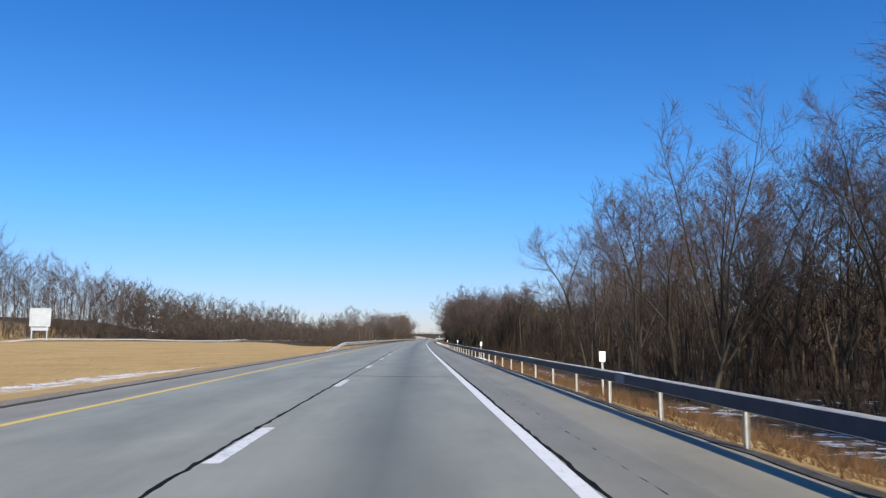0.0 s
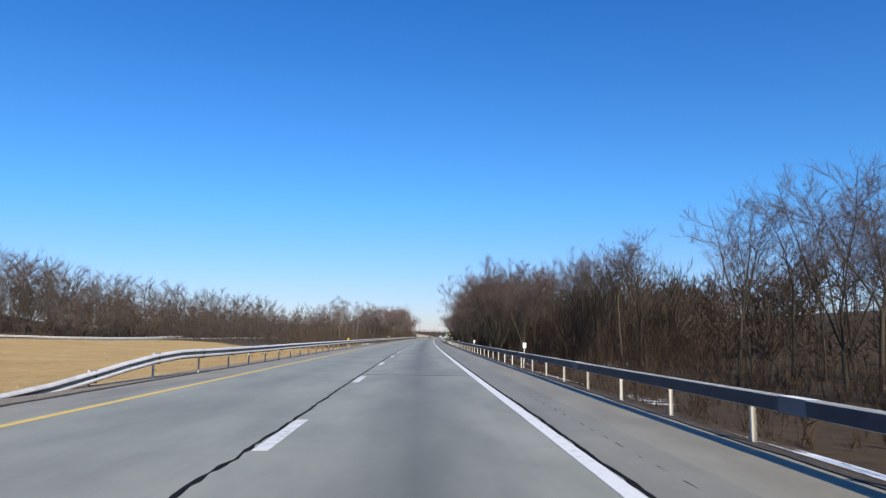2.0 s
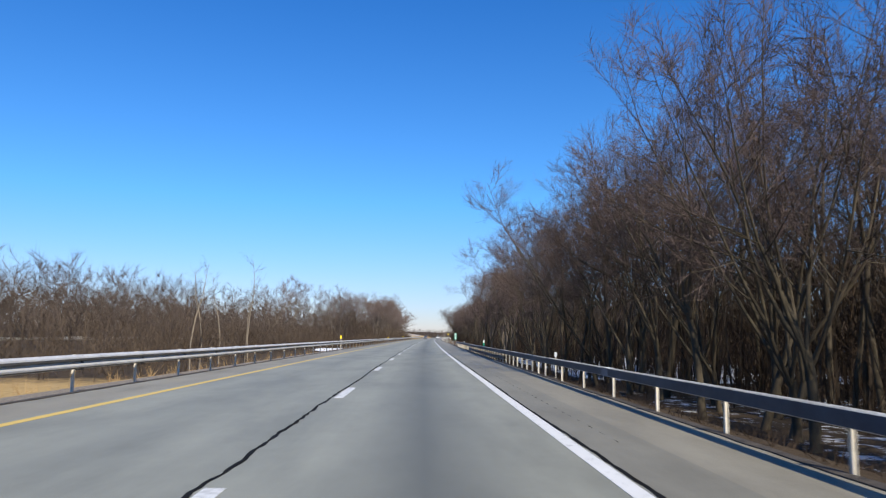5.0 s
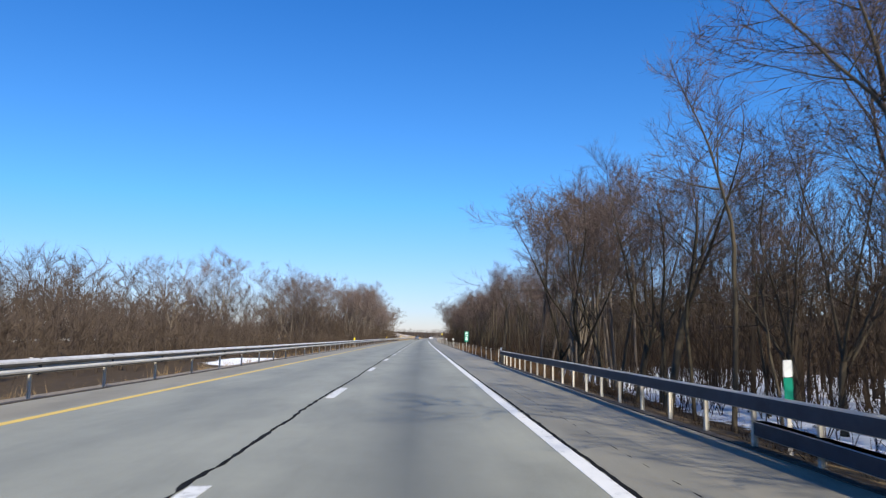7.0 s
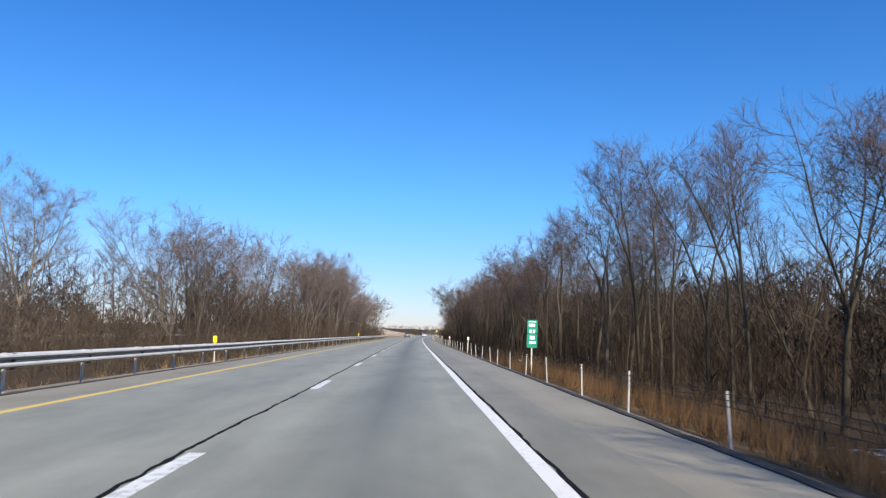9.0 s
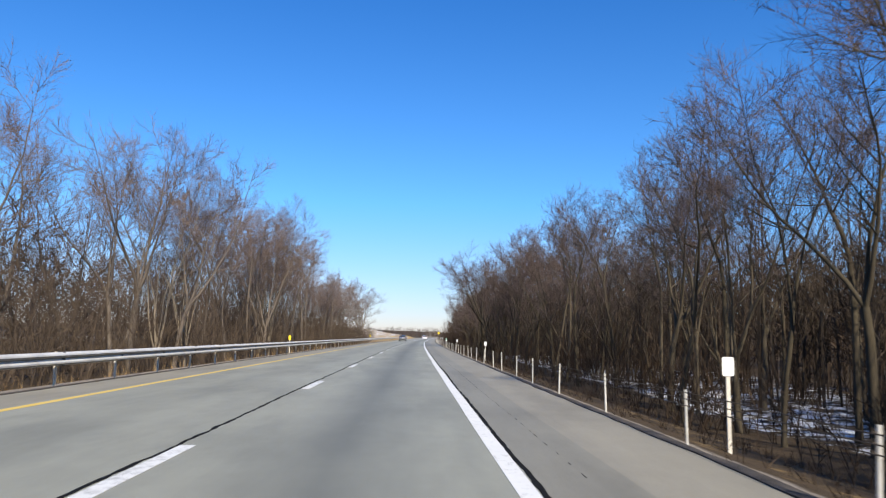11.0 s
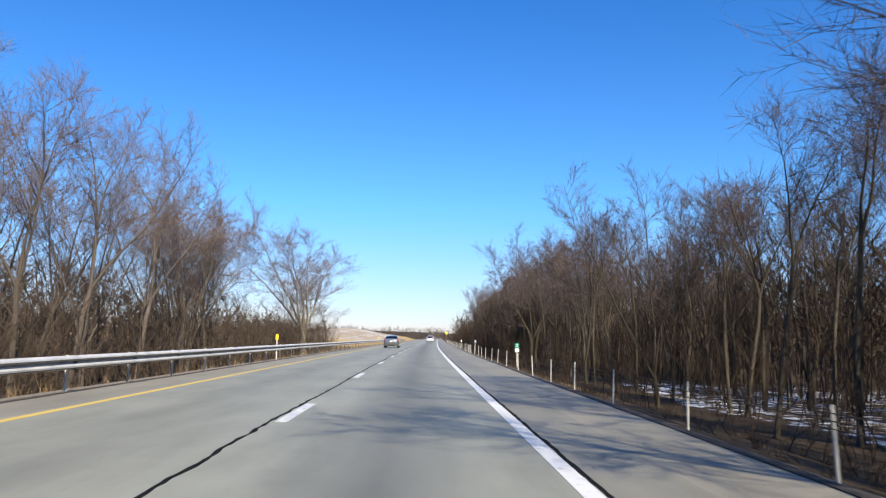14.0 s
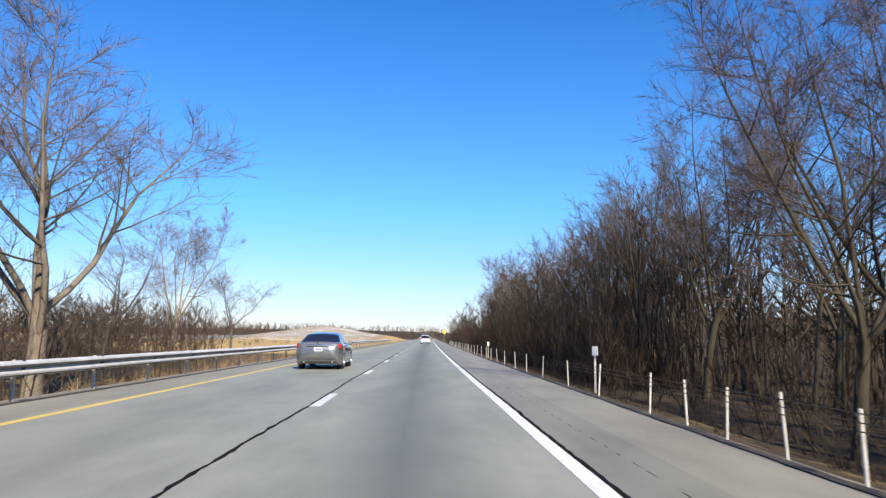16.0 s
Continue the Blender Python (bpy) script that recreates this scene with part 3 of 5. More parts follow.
def left_guardrail():
    top = base("guardrail", pose(0, 0, 0), "sunlit galvanised corrugated guardrail with a buried flared end", "guardrail")
    pts = []
    y = 74.0
    while y < 640:
        up = smooth(75, 85, y)
        pts.append((edge(y) - 9.38 - 1.3 * (1 - smooth(73, 90, y)) + wave(y, 13, 0.03), y, -0.30 + 0.78 * up + wave(y, 18, 0.015)))
        y += 1.75
    verts, faces = beam(pts, 1, W_BEAM)
    shade_and_grime(mesh_object("rail", verts, faces, GALVANISED, top, "bright galvanised corrugated beam"))
    y = 79.5
    while y < 638:
        m = pose(edge(y) - 9.54 - 1.3 * (1 - smooth(73, 90, y)), y, 0.80 - 0.78 * (1 - smooth(75, 85, y)), random.Random(int(y * 10)).uniform(-1.2, 1.2), 0, turn_at(y))
        p = share("post", POST_MESH, top, m)
        share("spacer_block", BLOCK_L, p, pose(0, 0, 0))
        share("bolt", BOLT_L, p, pose(0.175, 0, -0.165))
        y += 3.5


def far_guardrail():
    top = base("guardrail", pose(0, 0, 0), "low guardrail along the opposite carriageway", "guardrail")
    pts = []
    for k in range(24):
        y = 138 + 3.05 * k
        x = opposite_x(y) + 6.2
        pts.append((x, y, ground_z(x, y) + 0.38 - 0.6 * (1 - smooth(138, 146, y))))
    verts, faces = beam(pts, 1, W_BEAM)
    mesh_object("rail", verts, faces, GALVANISED, top)
    for k, (x, y, z) in enumerate(pts):
        share("post", POST_MESH, top, pose(x - 0.16, y, z + 0.3))
        if y > 190:
            share("post", POST_MESH, top, pose(x - 0.16, y + 1.5, z + 0.3))


right_guardrail()
left_guardrail()
far_guardrail()


# ---------- cable barrier ----------
def cable_barrier():
    top = base("cable_barrier", pose(0, 0, 0), "cable barrier of slender galvanised posts with three wire ropes", "cable barrier")
    bm = bmesh.new()
    tube(bm, (0, 0, -1.5), (0, 0, 0), 0.021, 0.020, 8)
    ob = part("post", bm, plain("pale_galvanised_post", (0.52, 0.50, 0.455), 0.6, 0.15, 0.15, 4.0, by_object=0.25))
    post_me = ob.data
    bpy.data.objects.remove(ob)
    bm = bmesh.new()
    tube(bm, (-0.05, 0, 0), (0.028, 0, 0), 0.007, 0.007, 6)
    tube(bm, (-0.05, 0, -0.004), (-0.05, 0, 0.03), 0.007, 0.006, 6)
    ob = part("hook_bolt", bm, ROPE)
    hook_me = ob.data
    bpy.data.objects.remove(ob)
    ys = [251.25 + 4.06 * k for k in range(58)] + [487.9 + 1.6 * k for k in range(5)] + [498.4 + 4.06 * k for k in range(30)]
    r = random.Random(9)
    for y in ys:
        m = pose(edge(y) + 2.60 + r.uniform(-0.06, 0.06), y, 0.69 + r.uniform(-0.03, 0.03), r.uniform(-2.5, 2.5), r.uniform(-3.5, 3.5), 0)
        p = share("post", post_me, top, m)
        for h in (-0.06, -0.14, -0.22):
            share("hook_bolt", hook_me, p, pose(0, 0, h))
    for h in (0.63, 0.55, 0.47):
        verts, faces = [], []
        y, k = 246.0, 0
        while y < 620:
            low = 0.9 * (1 - smooth(245, 256, y))
            x = edge(y) + 2.545 + 0.02 * math.sin(y * 1.6)
            for j in range(4):
                a = j * math.pi / 2
                verts.append((x + 0.006 * math.cos(a), y, h - low * h / 0.63 + 0.006 * math.sin(a) + 0.01 * math.sin(y * 0.8 + h * 9)))
            if k:
                i = 4 * k
                faces += [(i - 4 + j, i - 4 + (j + 1) % 4, i + (j + 1) % 4, i + j) for j in range(4)]
            y += 1.98
            k += 1
        mesh_object("wire_rope", verts, faces, ROPE, top)


cable_barrier()


# ---------- markers and signs ----------
def sheet(w, h, d=0.006, r=0.025):
    """A thin rounded plate in the xz plane, its face to -y."""
    bm = bmesh.new()
    ring = []
    for cx, cz, a0 in ((w / 2 - r, h / 2 - r, 0), (-w / 2 + r, h / 2 - r, 90), (-w / 2 + r, -h / 2 + r, 180), (w / 2 - r, -h / 2 + r, 270)):
        for k in range(4):
            a = radians(a0 + 30 * k)
            ring.append((cx + r * math.cos(a), cz + r * math.sin(a)))
    front = [bm.verts.new((x, -d / 2, z)) for x, z in ring]
    back = [bm.verts.new((x, d / 2, z)) for x, z in ring]
    bm.faces.new(front)
    bm.faces.new(back[::-1])
    for k in range(len(ring)):
        j = (k + 1) % len(ring)
        bm.faces.new((front[j], front[k], back[k], back[j]))
    bmesh.ops.recalc_face_normals(bm, faces=bm.faces)
    return bm


def channel_post(height, parent, material_used=None):
    bm = bmesh.new()
    box(bm, -0.030, 0.030, 0.010, 0.016, -0.6, height)
    box(bm, -0.030, -0.024, 0.016, 0.042, -0.6, height)
    box(bm, 0.024, 0.030, 0.016, 0.042, -0.6, height)
    return part("post", bm, material_used or GALV_POST, parent)


def marker(y, o, top, plate_w, plate_h, sheet_material, label, lean=0.0, group="roadside markers", second=None):
    x = edge(y) + o
    g = ground_z(x, y)
    ob = base("delineator", pose(x, y, g, 0, lean, turn_at(y)), label, "road marker", group)
    channel_post(top - g, ob)
    p = part("reflector_plate", sheet(plate_w, plate_h), sheet_material, ob)
    p.location = (0, 0, top - g - plate_h / 2)
    if second:
        mat2, h2, name2 = second
        q = part("lower_plate", sheet(plate_w, h2), mat2, ob, name2)
        q.location = (0, 0, top - g - plate_h - h2 / 2 - 0.01)
    return ob


for y, top, lean in ((21.1, 0.92, 0), (61.6, 0.96, 0), (101.2, 0.97, 2.5), (141.5, 0.88, -1), (182.7, 0.70, 0), (263.0, 0.62, 0), (342.4, 1.06, 0), (383.2, 1.0, 1), (423.8, 0.98, 4), (504.6, 1.07, 0), (545.5, 0.95, 0)):
    marker(y, 4.0, top, 0.12 if y in (182.7, 263.0) else 0.19, 0.19 if y in (182.7, 263.0) else 0.30, WHITE_SHEET, "white reflector plate on a slim steel post", lean)
marker(222.5, 4.0, 1.02, 0.14, 0.26, WHITE_SHEET, "white reflector plate above a green plate on a post", 0, second=(GREEN_SHEET, 0.40, "green plate"))
m14 = marker(465.6, 4.0, 1.04, 0.24, 0.30, GREEN_SHEET, "small green reference marker with white bars and a white plate", 0, second=(WHITE_SHEET, 0.20, "white plate"))
for y, top in ((141.5, 1.0), (222.4, 1.26), (303.3, 1.08), (384.0, 1.20), (465.8, 1.36), (546.0, 1.2)):
    marker(y, -10.0, top, 0.17, 0.30 if y > 200 else 0.2, YELLOW_SHEET, "yellow reflector plate on a slim post behind the guardrail", 0, "yellow markers")


def bars_on(parent, cx, rows, z, width, face=-0.008):
    """Plain white bars in place of figures."""
    for k, (dx, dz, w, h) in enumerate(rows):
        bm = bmesh.new()
        box(bm, cx + dx - w / 2, cx + dx + w / 2, face - 0.003, face, z + dz - h / 2, z + dz + h / 2)
        part("bar", bm, WHITE_SHEET, parent)


bars_on(m14, 0, [(0, 0.05, 0.13, 0.04), (0.0, -0.05, 0.05, 0.10)], 1.04 - ground_z(edge(465.6) + 4, 465.6) - 0.15, 0.2)


def reference_sign():
    y, o = 303.6, 4.0
    x = edge(y) + o
    g = ground_z(x, y)
    ob = base("reference_sign", pose(x, y, g, 0, 1.5, turn_at(y)), "tall narrow green roadside sign with white bars on a post", "road sign")
    channel_post(2.0 - g, ob)
    for name, zc, h in (("upper_panel", 1.72, 0.60), ("lower_panel", 1.08, 0.62)):
        p = part(name, sheet(0.47, h), GREEN_SHEET, ob)
        p.location = (0, 0, zc - g)
    bars_on(ob, 0, [(0, 0.86, 0.34, 0.05), (-0.02, 0.70, 0.28, 0.13), (-0.08, 0.42, 0.10, 0.16), (0.08, 0.42, 0.10, 0.16), (0.0, 0.14, 0.22, 0.16), (0.02, -0.08, 0.30, 0.12)], 1.08 - g, 0.4)


reference_sign()


def large_sign():
    x, y = -77.3, 149.0
    g = ground_z(x, y)
    ob = base("roadside_sign", pose(x, y, g, 0, 0, 12), "large pale blank sign panel on two posts by the opposite road", "road sign")
    for sx in (-1.45, 1.35):
        bm = bmesh.new()
        box(bm, sx - 0.11, sx + 0.11, 0.06, 0.28, -0.8, 6.4 - g, 0.01)
        part("leg", bm, SIGN_BACK, ob)
    p = part("panel", sheet(3.9, 3.7, 0.05, 0.2), SIGN_BACK, ob, "pale weathered aluminium panel")
    p.location = (0, 0, 5.35 - g)
    p = part("lower_panel", sheet(3.2, 0.62, 0.05, 0.05), SIGN_BACK, ob)
    p.location = (0, 0, 3.0 - g)
    for k in range(5):
        bm = bmesh.new()
        w = (2.4, 2.9, 2.0, 2.7, 1.6)[k]
        box(bm, -w / 2, w / 2, -0.034, -0.028, 6.5 - k * 0.55 - g, 6.7 - k * 0.55 - g)
        part("bar", bm, plain("faded_grey_bar", (0.46, 0.50, 0.50), 0.6), ob)


large_sign()


def warning_sign():
    y, o = 728.0, 3.6
    x = edge(y) + o
    g = ground_z(x, y)
    ob = base("warning_sign", pose(x, y, g, 0, 0, turn_at(y)), "yellow diamond warning sign on a steel post", "road sign")
    channel_post(3.0 - g, ob)
    p = part("panel", sheet(0.95, 0.95, 0.01, 0.06), YELLOW_SHEET, ob)
    p.matrix_basis = pose(0, -0.01, 3.1 - g, 0, 45, 0)


warning_sign()


# ---------- trees ----------
class Wood:
    """Collects tapered limbs and spikes into one mesh."""

    def __init__(self):
        self.v, self.f = [], []

    def limb(self, pts, radii, sides):
        start = len(self.v)
        n = len(pts)
        for k in range(n):
            d = (pts[min(k + 1, n - 1)] - pts[max(k - 1, 0)]).normalized()
            a = d.cross(Vector((0.31, 0.87, 0.11))).normalized()
            b = d.cross(a)
            for j in range(sides):
                t = 2 * math.pi * j / sides
                self.v.append(pts[k] + (a * math.cos(t) + b * math.sin(t)) * radii[k])
        for k in range(n - 1):
            for j in range(sides):
                i, jj = start + k * sides, (j + 1) % sides
                self.f.append((i + j, i + jj, i + sides + jj, i + sides + j))

    def spike(self, p, q, r):
        d = (q - p).normalized()
        a = d.cross(Vector((0.31, 0.87, 0.11))).normalized() * r
        b = d.cross(a)
        i = len(self.v)
        self.v += [p + a, p - a * 0.5 + b * 0.87, p - a * 0.5 - b * 0.87, q]
        self.f += [(i, i + 1, i + 3), (i + 1, i + 2, i + 3), (i + 2, i, i + 3)]

    def sliver(self, p, q, r):
        """A thin twig of two faces, open below."""
        d = (q - p).normalized()
        a = d.cross(Vector((0.31, 0.87, 0.11))).normalized() * r
        b = d.cross(a)
        i = len(self.v)
        self.v += [p + a, p - a * 0.5 + b * 0.87, p - a * 0.5 - b * 0.87, q]
        self.f += [(i, i + 1, i + 3), (i + 1, i + 2, i + 3)]

    def blade(self, p, q, r, rng):
        """The finest twig: one long tapering face."""
        a = (q - p).cross(Vector((rng.gauss(0, 1), rng.gauss(0, 1), rng.gauss(0, 1)))).normalized() * r
        i = len(self.v)
        self.v += [p + a, p - a, q]
        self.f.append((i, i + 1, i + 2))

    def mesh(self, name, mat, smooth_faces=True):
        me = bpy.data.meshes.new(name)
        me.from_pydata(self.v, [], self.f)
        me.materials.append(mat)
        if smooth_faces:
            me.polygons.foreach_set("use_smooth", [True] * len(me.polygons))
        me.update()
        return me


def path(r, p, d, length, n, up, wob):
    pts = [p.copy()]
    d = d.normalized()
    for _ in range(n):
        d = (d + Vector((r.gauss(0, wob), r.gauss(0, wob), up + r.gauss(0, wob * 0.6)))).normalized()
        p = p + d * (length / n)
        pts.append(p.copy())
    return pts


def along(pts, t):
    s = t * (len(pts) - 1)
    i = min(int(s), len(pts) - 2)
    return pts[i].lerp(pts[i + 1], s - i), (pts[i + 1] - pts[i]).normalized()


def outwards(r, d, angle):
    """A direction at about that angle from d, any way round."""
    side = Vector((r.gauss(0, 1), r.gauss(0, 1), r.gauss(0, 0.7)))
    side = (side - d * side.dot(d)).normalized()
    return d * math.cos(angle) + side * math.sin(angle)


def grow(seed, H, fork, stems, spread, sec, twigs, fine, girth=0.012, lean=0.05, sec_len=0.30, bare=0.25, twig_r=0.0066):
    """Meshes of a bare tree: wood (trunk and limbs) and crown (twigs).
    fork: height of the fork as a share of H; stems: main stems above it; spread: their angle; bare: share of a stem below its first branch."""
    r = random.Random(seed)
    wood, crown = Wood(), Wood()
    r0 = H * girth
    trunk = path(r, Vector((0, 0, -0.5)), Vector((r.gauss(0, lean), r.gauss(0, lean), 1)), H * fork + 0.5, 5, 0.02, 0.05)
    wood.limb(trunk, [r0 * (1.45 if k == 0 else 1.0 - 0.05 * k) for k in range(6)], 8)
    top, d0 = along(trunk, 1.0)
    mains = []
    turn = r.uniform(0, 6.28)
    for s in range(stems):
        a = turn + s * 6.283 / stems + r.uniform(-0.5, 0.5)
        tilt = spread * r.uniform(0.55, 1.35) * (0.25 if (stems > 2 and s == 0) or stems == 1 else 1)
        d = (d0 + Vector((math.cos(a), math.sin(a), 0)) * math.tan(tilt)).normalized()
        L = H * (1 - fork) * r.uniform(0.85, 1.05) / max(math.cos(tilt * 0.6), 0.6)
        start, _ = along(trunk, 1.0 if s < 2 else r.uniform(0.72, 1.0))
        pts = path(r, start, d, L, 9, 0.035, 0.085)
        ra = r0 * (0.86 / max(stems, 1) ** 0.42)
        wood.limb(pts, [max(ra * (1 - 0.93 * (k / 9) ** 0.9), 0.012) for k in range(10)], 5)
        mains.append((pts, ra, L))
    limbs = []
    for pts, ra, L in mains:
        for k in range(sec):
            t = bare + (0.97 - bare) * (k + r.uniform(0.1, 0.9)) / sec
            p, d = along(pts, t)
            ls = H * sec_len * (1.12 - 0.78 * t) * r.uniform(0.65, 1.3)
            q = path(r, p, outwards(r, d, radians(r.uniform(38, 76))), ls, 5, 0.06, 0.075)
            rs = max(min(ra * (1 - 0.9 * t) * 0.6, 0.016 * ls + 0.012), 0.016)
            wood.limb(q, [max(rs * (1 - 0.85 * j / 5), 0.008) for j in range(6)], 3)
            limbs.append((q, ls, rs))
        limbs.append((pts[6:], L * 0.3, 0.02))
    for q, ls, rs in limbs:
        for k in range(twigs):
            t = min(0.12 + 0.88 * (k + r.random()) / twigs, 1.0)
            p, d = along(q, t)
            lt = (0.55 + 0.30 * ls * (1.15 - 0.6 * t)) * r.uniform(0.7, 1.25)
            w = path(r, p, outwards(r, d, radians(r.uniform(25, 66))) + Vector((0, 0, 0.10)), lt, 2, 0.08, 0.11)
            crown.sliver(w[0], w[1].lerp(w[2], 0.35), twig_r * 1.6)
            crown.blade(w[1], w[2], twig_r, r)
            for j in range(fine):
                p2, d2 = along(w, 0.12 + 0.88 * (j + r.random()) / fine)
                e = p2 + (outwards(r, d2, radians(r.uniform(18, 62))) + Vector((0, 0, 0.13))).normalized() * (0.30 + 0.30 * lt) * r.uniform(0.6, 1.25)
                crown.blade(p2, e, twig_r * r.uniform(0.7, 1.2), r)
    return wood, crown


def tree_kind(name, mat, mat_twig=None, **kw):
    wood, crown = grow(**kw)
    return (wood.mesh(name + "_trunk", mat), crown.mesh(name + "_crown", mat_twig or TWIG, False), kw["H"])


# kinds of tree: spreading forked trees, forest poles, scrub
FORKED = [tree_kind("forked", BARK, seed=s, H=14.0, fork=f, stems=n, spread=radians(a), sec=9, twigs=9, fine=16, lean=0.07, sec_len=0.31)
          for s, f, n, a in ((1, 0.22, 4, 24), (2, 0.30, 3, 22), (3, 0.15, 4, 20), (4, 0.35, 3, 27))]
POLES = [tree_kind("pole", BARK, seed=s, H=14.0, fork=f, stems=n, spread=radians(a), sec=13, twigs=9, fine=13, girth=0.0085, lean=0.06, sec_len=0.25, bare=0.30)
         for s, f, n, a in ((11, 0.45, 1, 10), (12, 0.50, 2, 11), (13, 0.40, 1, 16), (14, 0.55, 2, 14), (15, 0.3, 2, 9))]
BACK_FORKED = [tree_kind("forked", BARK, seed=s, H=14.0, fork=f, stems=n, spread=radians(a), sec=8, twigs=8, fine=8, lean=0.07, sec_len=0.31, twig_r=0.0105)
               for s, f, n, a in ((5, 0.25, 4, 22), (6, 0.32, 3, 24), (7, 0.2, 3, 20))]
BACK_POLES = [tree_kind("pole", BARK, seed=s, H=14.0, fork=f, stems=n, spread=radians(a), sec=11, twigs=8, fine=8, girth=0.0085, lean=0.06, sec_len=0.25, bare=0.30, twig_r=0.0105)
              for s, f, n, a in ((16, 0.48, 1, 10), (17, 0.42, 2, 12), (18, 0.5, 2, 14))]
CLUMPS = [tree_kind("clump", BARK_PALE, seed=s, H=14.5, fork=0.06, stems=n, spread=radians(a), sec=9, twigs=8, fine=13, girth=0.0125, lean=0.05, sec_len=0.22, bare=0.38)
          for s, n, a in ((21, 7, 10), (22, 6, 11))]
GRAND = [tree_kind("grand", BARK_PALE, seed=31, H=14.5, fork=0.20, stems=6, spread=radians(33), sec=13, twigs=11, fine=17, girth=0.020, lean=0.04, sec_len=0.30, bare=0.22),
         tree_kind("grand", BARK, seed=32, H=15.0, fork=0.24, stems=5, spread=radians(30), sec=12, twigs=11, fine=17, girth=0.0155, lean=0.06, sec_len=0.27, bare=0.2),
         tree_kind("grand", BARK, seed=33, H=15.0, fork=0.30, stems=5, spread=radians(26), sec=12, twigs=11, fine=17, girth=0.0145, lean=0.03, sec_len=0.25, bare=0.2)]
SNAG = tree_kind("snag", BARK_PALE, seed=53, H=8.5, fork=0.5, stems=1, spread=radians(8), sec=5, twigs=3, fine=2, girth=0.0075, lean=0.04, sec_len=0.17, bare=0.3)


def tree(kind, x, y, height, turn, label, group, tilt_x=0.0, tilt_y=0.0, wide=1.0):
    wood_me, crown_me, H = kind
    s = height / H
    ob = base("tree", pose(x, y, ground_z(x, y) - 0.05, tilt_x, tilt_y, turn), label, "tree", group)
    ob.scale = (s * wide, s * wide, s)
    share("trunk", wood_me, ob, Matrix())
    share("crown", crown_me, ob, Matrix())
    return ob


def repaint(kinds, bark, twig):
    """The same growth with its bark and twigs in sunlit tones."""
    out = []
    for wood_me, crown_me, H in kinds:
        a, b = wood_me.copy(), crown_me.copy()
        a.materials[0], b.materials[0] = bark, twig
        out.append((a, b, H))
    return out


# lit copies of the trees: sunlight is in their bark and twig colours
SUNLIT_FORKED = repaint(FORKED, BARK_SUNLIT, SUNLIT_TWIG)
SUNLIT_POLES = repaint(POLES, BARK_SUNLIT, SUNLIT_TWIG)
PALE_POLES = repaint(POLES, BARK_SUNLIT, TWIG)
SUNLIT_GRAND = repaint(GRAND, BARK_PALE, SUNLIT_TWIG)
LABELS = {"forked": "bare forked deciduous tree with grey-brown bark", "pole": "tall slender bare forest tree with a narrow crown", "clump": "clump of pale slender trunks rising from one base", "grand": "large bare spreading tree with heavy limbs", "snag": "dead pale snag with few broken limbs"}


def stand(seed, y0, y1, front, depth, step, kinds, label, h0, h1, group, lean=0.0, side=1, plant=None):
    """Trees along the road: one for each step, at offsets between front and front + depth away from the road."""
    r = random.Random(seed)
    y = y0
    while y < y1:
        yy = y + r.uniform(-0.4, 0.4) * step
        f = front(yy) if callable(front) else front
        o = f + depth * r.random() ** 1.3
        kind = kinds[r.randrange(len(kinds))]
        (plant or tree)(kind, edge(yy) + side * o, yy, r.uniform(h0, h1), r.uniform(0, 360), label, group, r.uniform(-3, 3), -side * (lean * r.random()) + r.uniform(-3, 3), r.uniform(0.85, 1.15))
        y += step


back_rows = []


def tree_behind(kind, x, y, height, turn, label, group, tilt_x=0.0, tilt_y=0.0, wide=1.0):
    """A tree of the rows behind, which are joined into one wood."""
    k = height / kind[2]
    back_rows.append((kind, pose(x, y, ground_z(x, y) - 0.05, tilt_x, tilt_y, turn) @ Matrix.Diagonal((k * wide, k * wide, k, 1))))


def join_rows(name, label):
    """One mesh of all the trees of the rows behind: wood first, then twigs."""
    co, corners, sizes, slots = [], [], [], []
    count = 0
    for kind, m in back_rows:
        rot, off = np.array(m.to_3x3()), np.array(m.translation)
        for slot in (0, 1):
            me = kind[slot]
            v = np.empty(len(me.vertices) * 3)
            me.vertices.foreach_get("co", v)
            c = np.empty(len(me.loops), dtype=np.int32)
            me.loops.foreach_get("vertex_index", c)
            t = np.empty(len(me.polygons), dtype=np.int32)
            me.polygons.foreach_get("loop_total", t)
            co.append(v.reshape(-1, 3) @ rot.T + off)
            corners.append(c + count)
            sizes.append(t)
            slots.append(np.full(len(t), slot, dtype=np.int32))
            count += len(me.vertices)
    co, corners, sizes, slots = (np.concatenate(a) for a in (co, corners, sizes, slots))
    me = bpy.data.meshes.new(name)
    me.vertices.add(len(co))
    me.vertices.foreach_set("co", co.ravel())
    me.loops.add(len(corners))
    me.loops.foreach_set("vertex_index", corners)
    me.polygons.add(len(sizes))
    me.polygons.foreach_set("loop_start", np.concatenate(([0], np.cumsum(sizes)[:-1])).astype(np.int32))
    me.polygons.foreach_set("material_index", slots)
    me.materials.append(BARK)
    me.materials.append(TWIG)
    me.update(calc_edges=True)
    return tagged(new(name, me), label, "woods", kind="stuff")


RW = "trees of the wood beyond the shoulder"
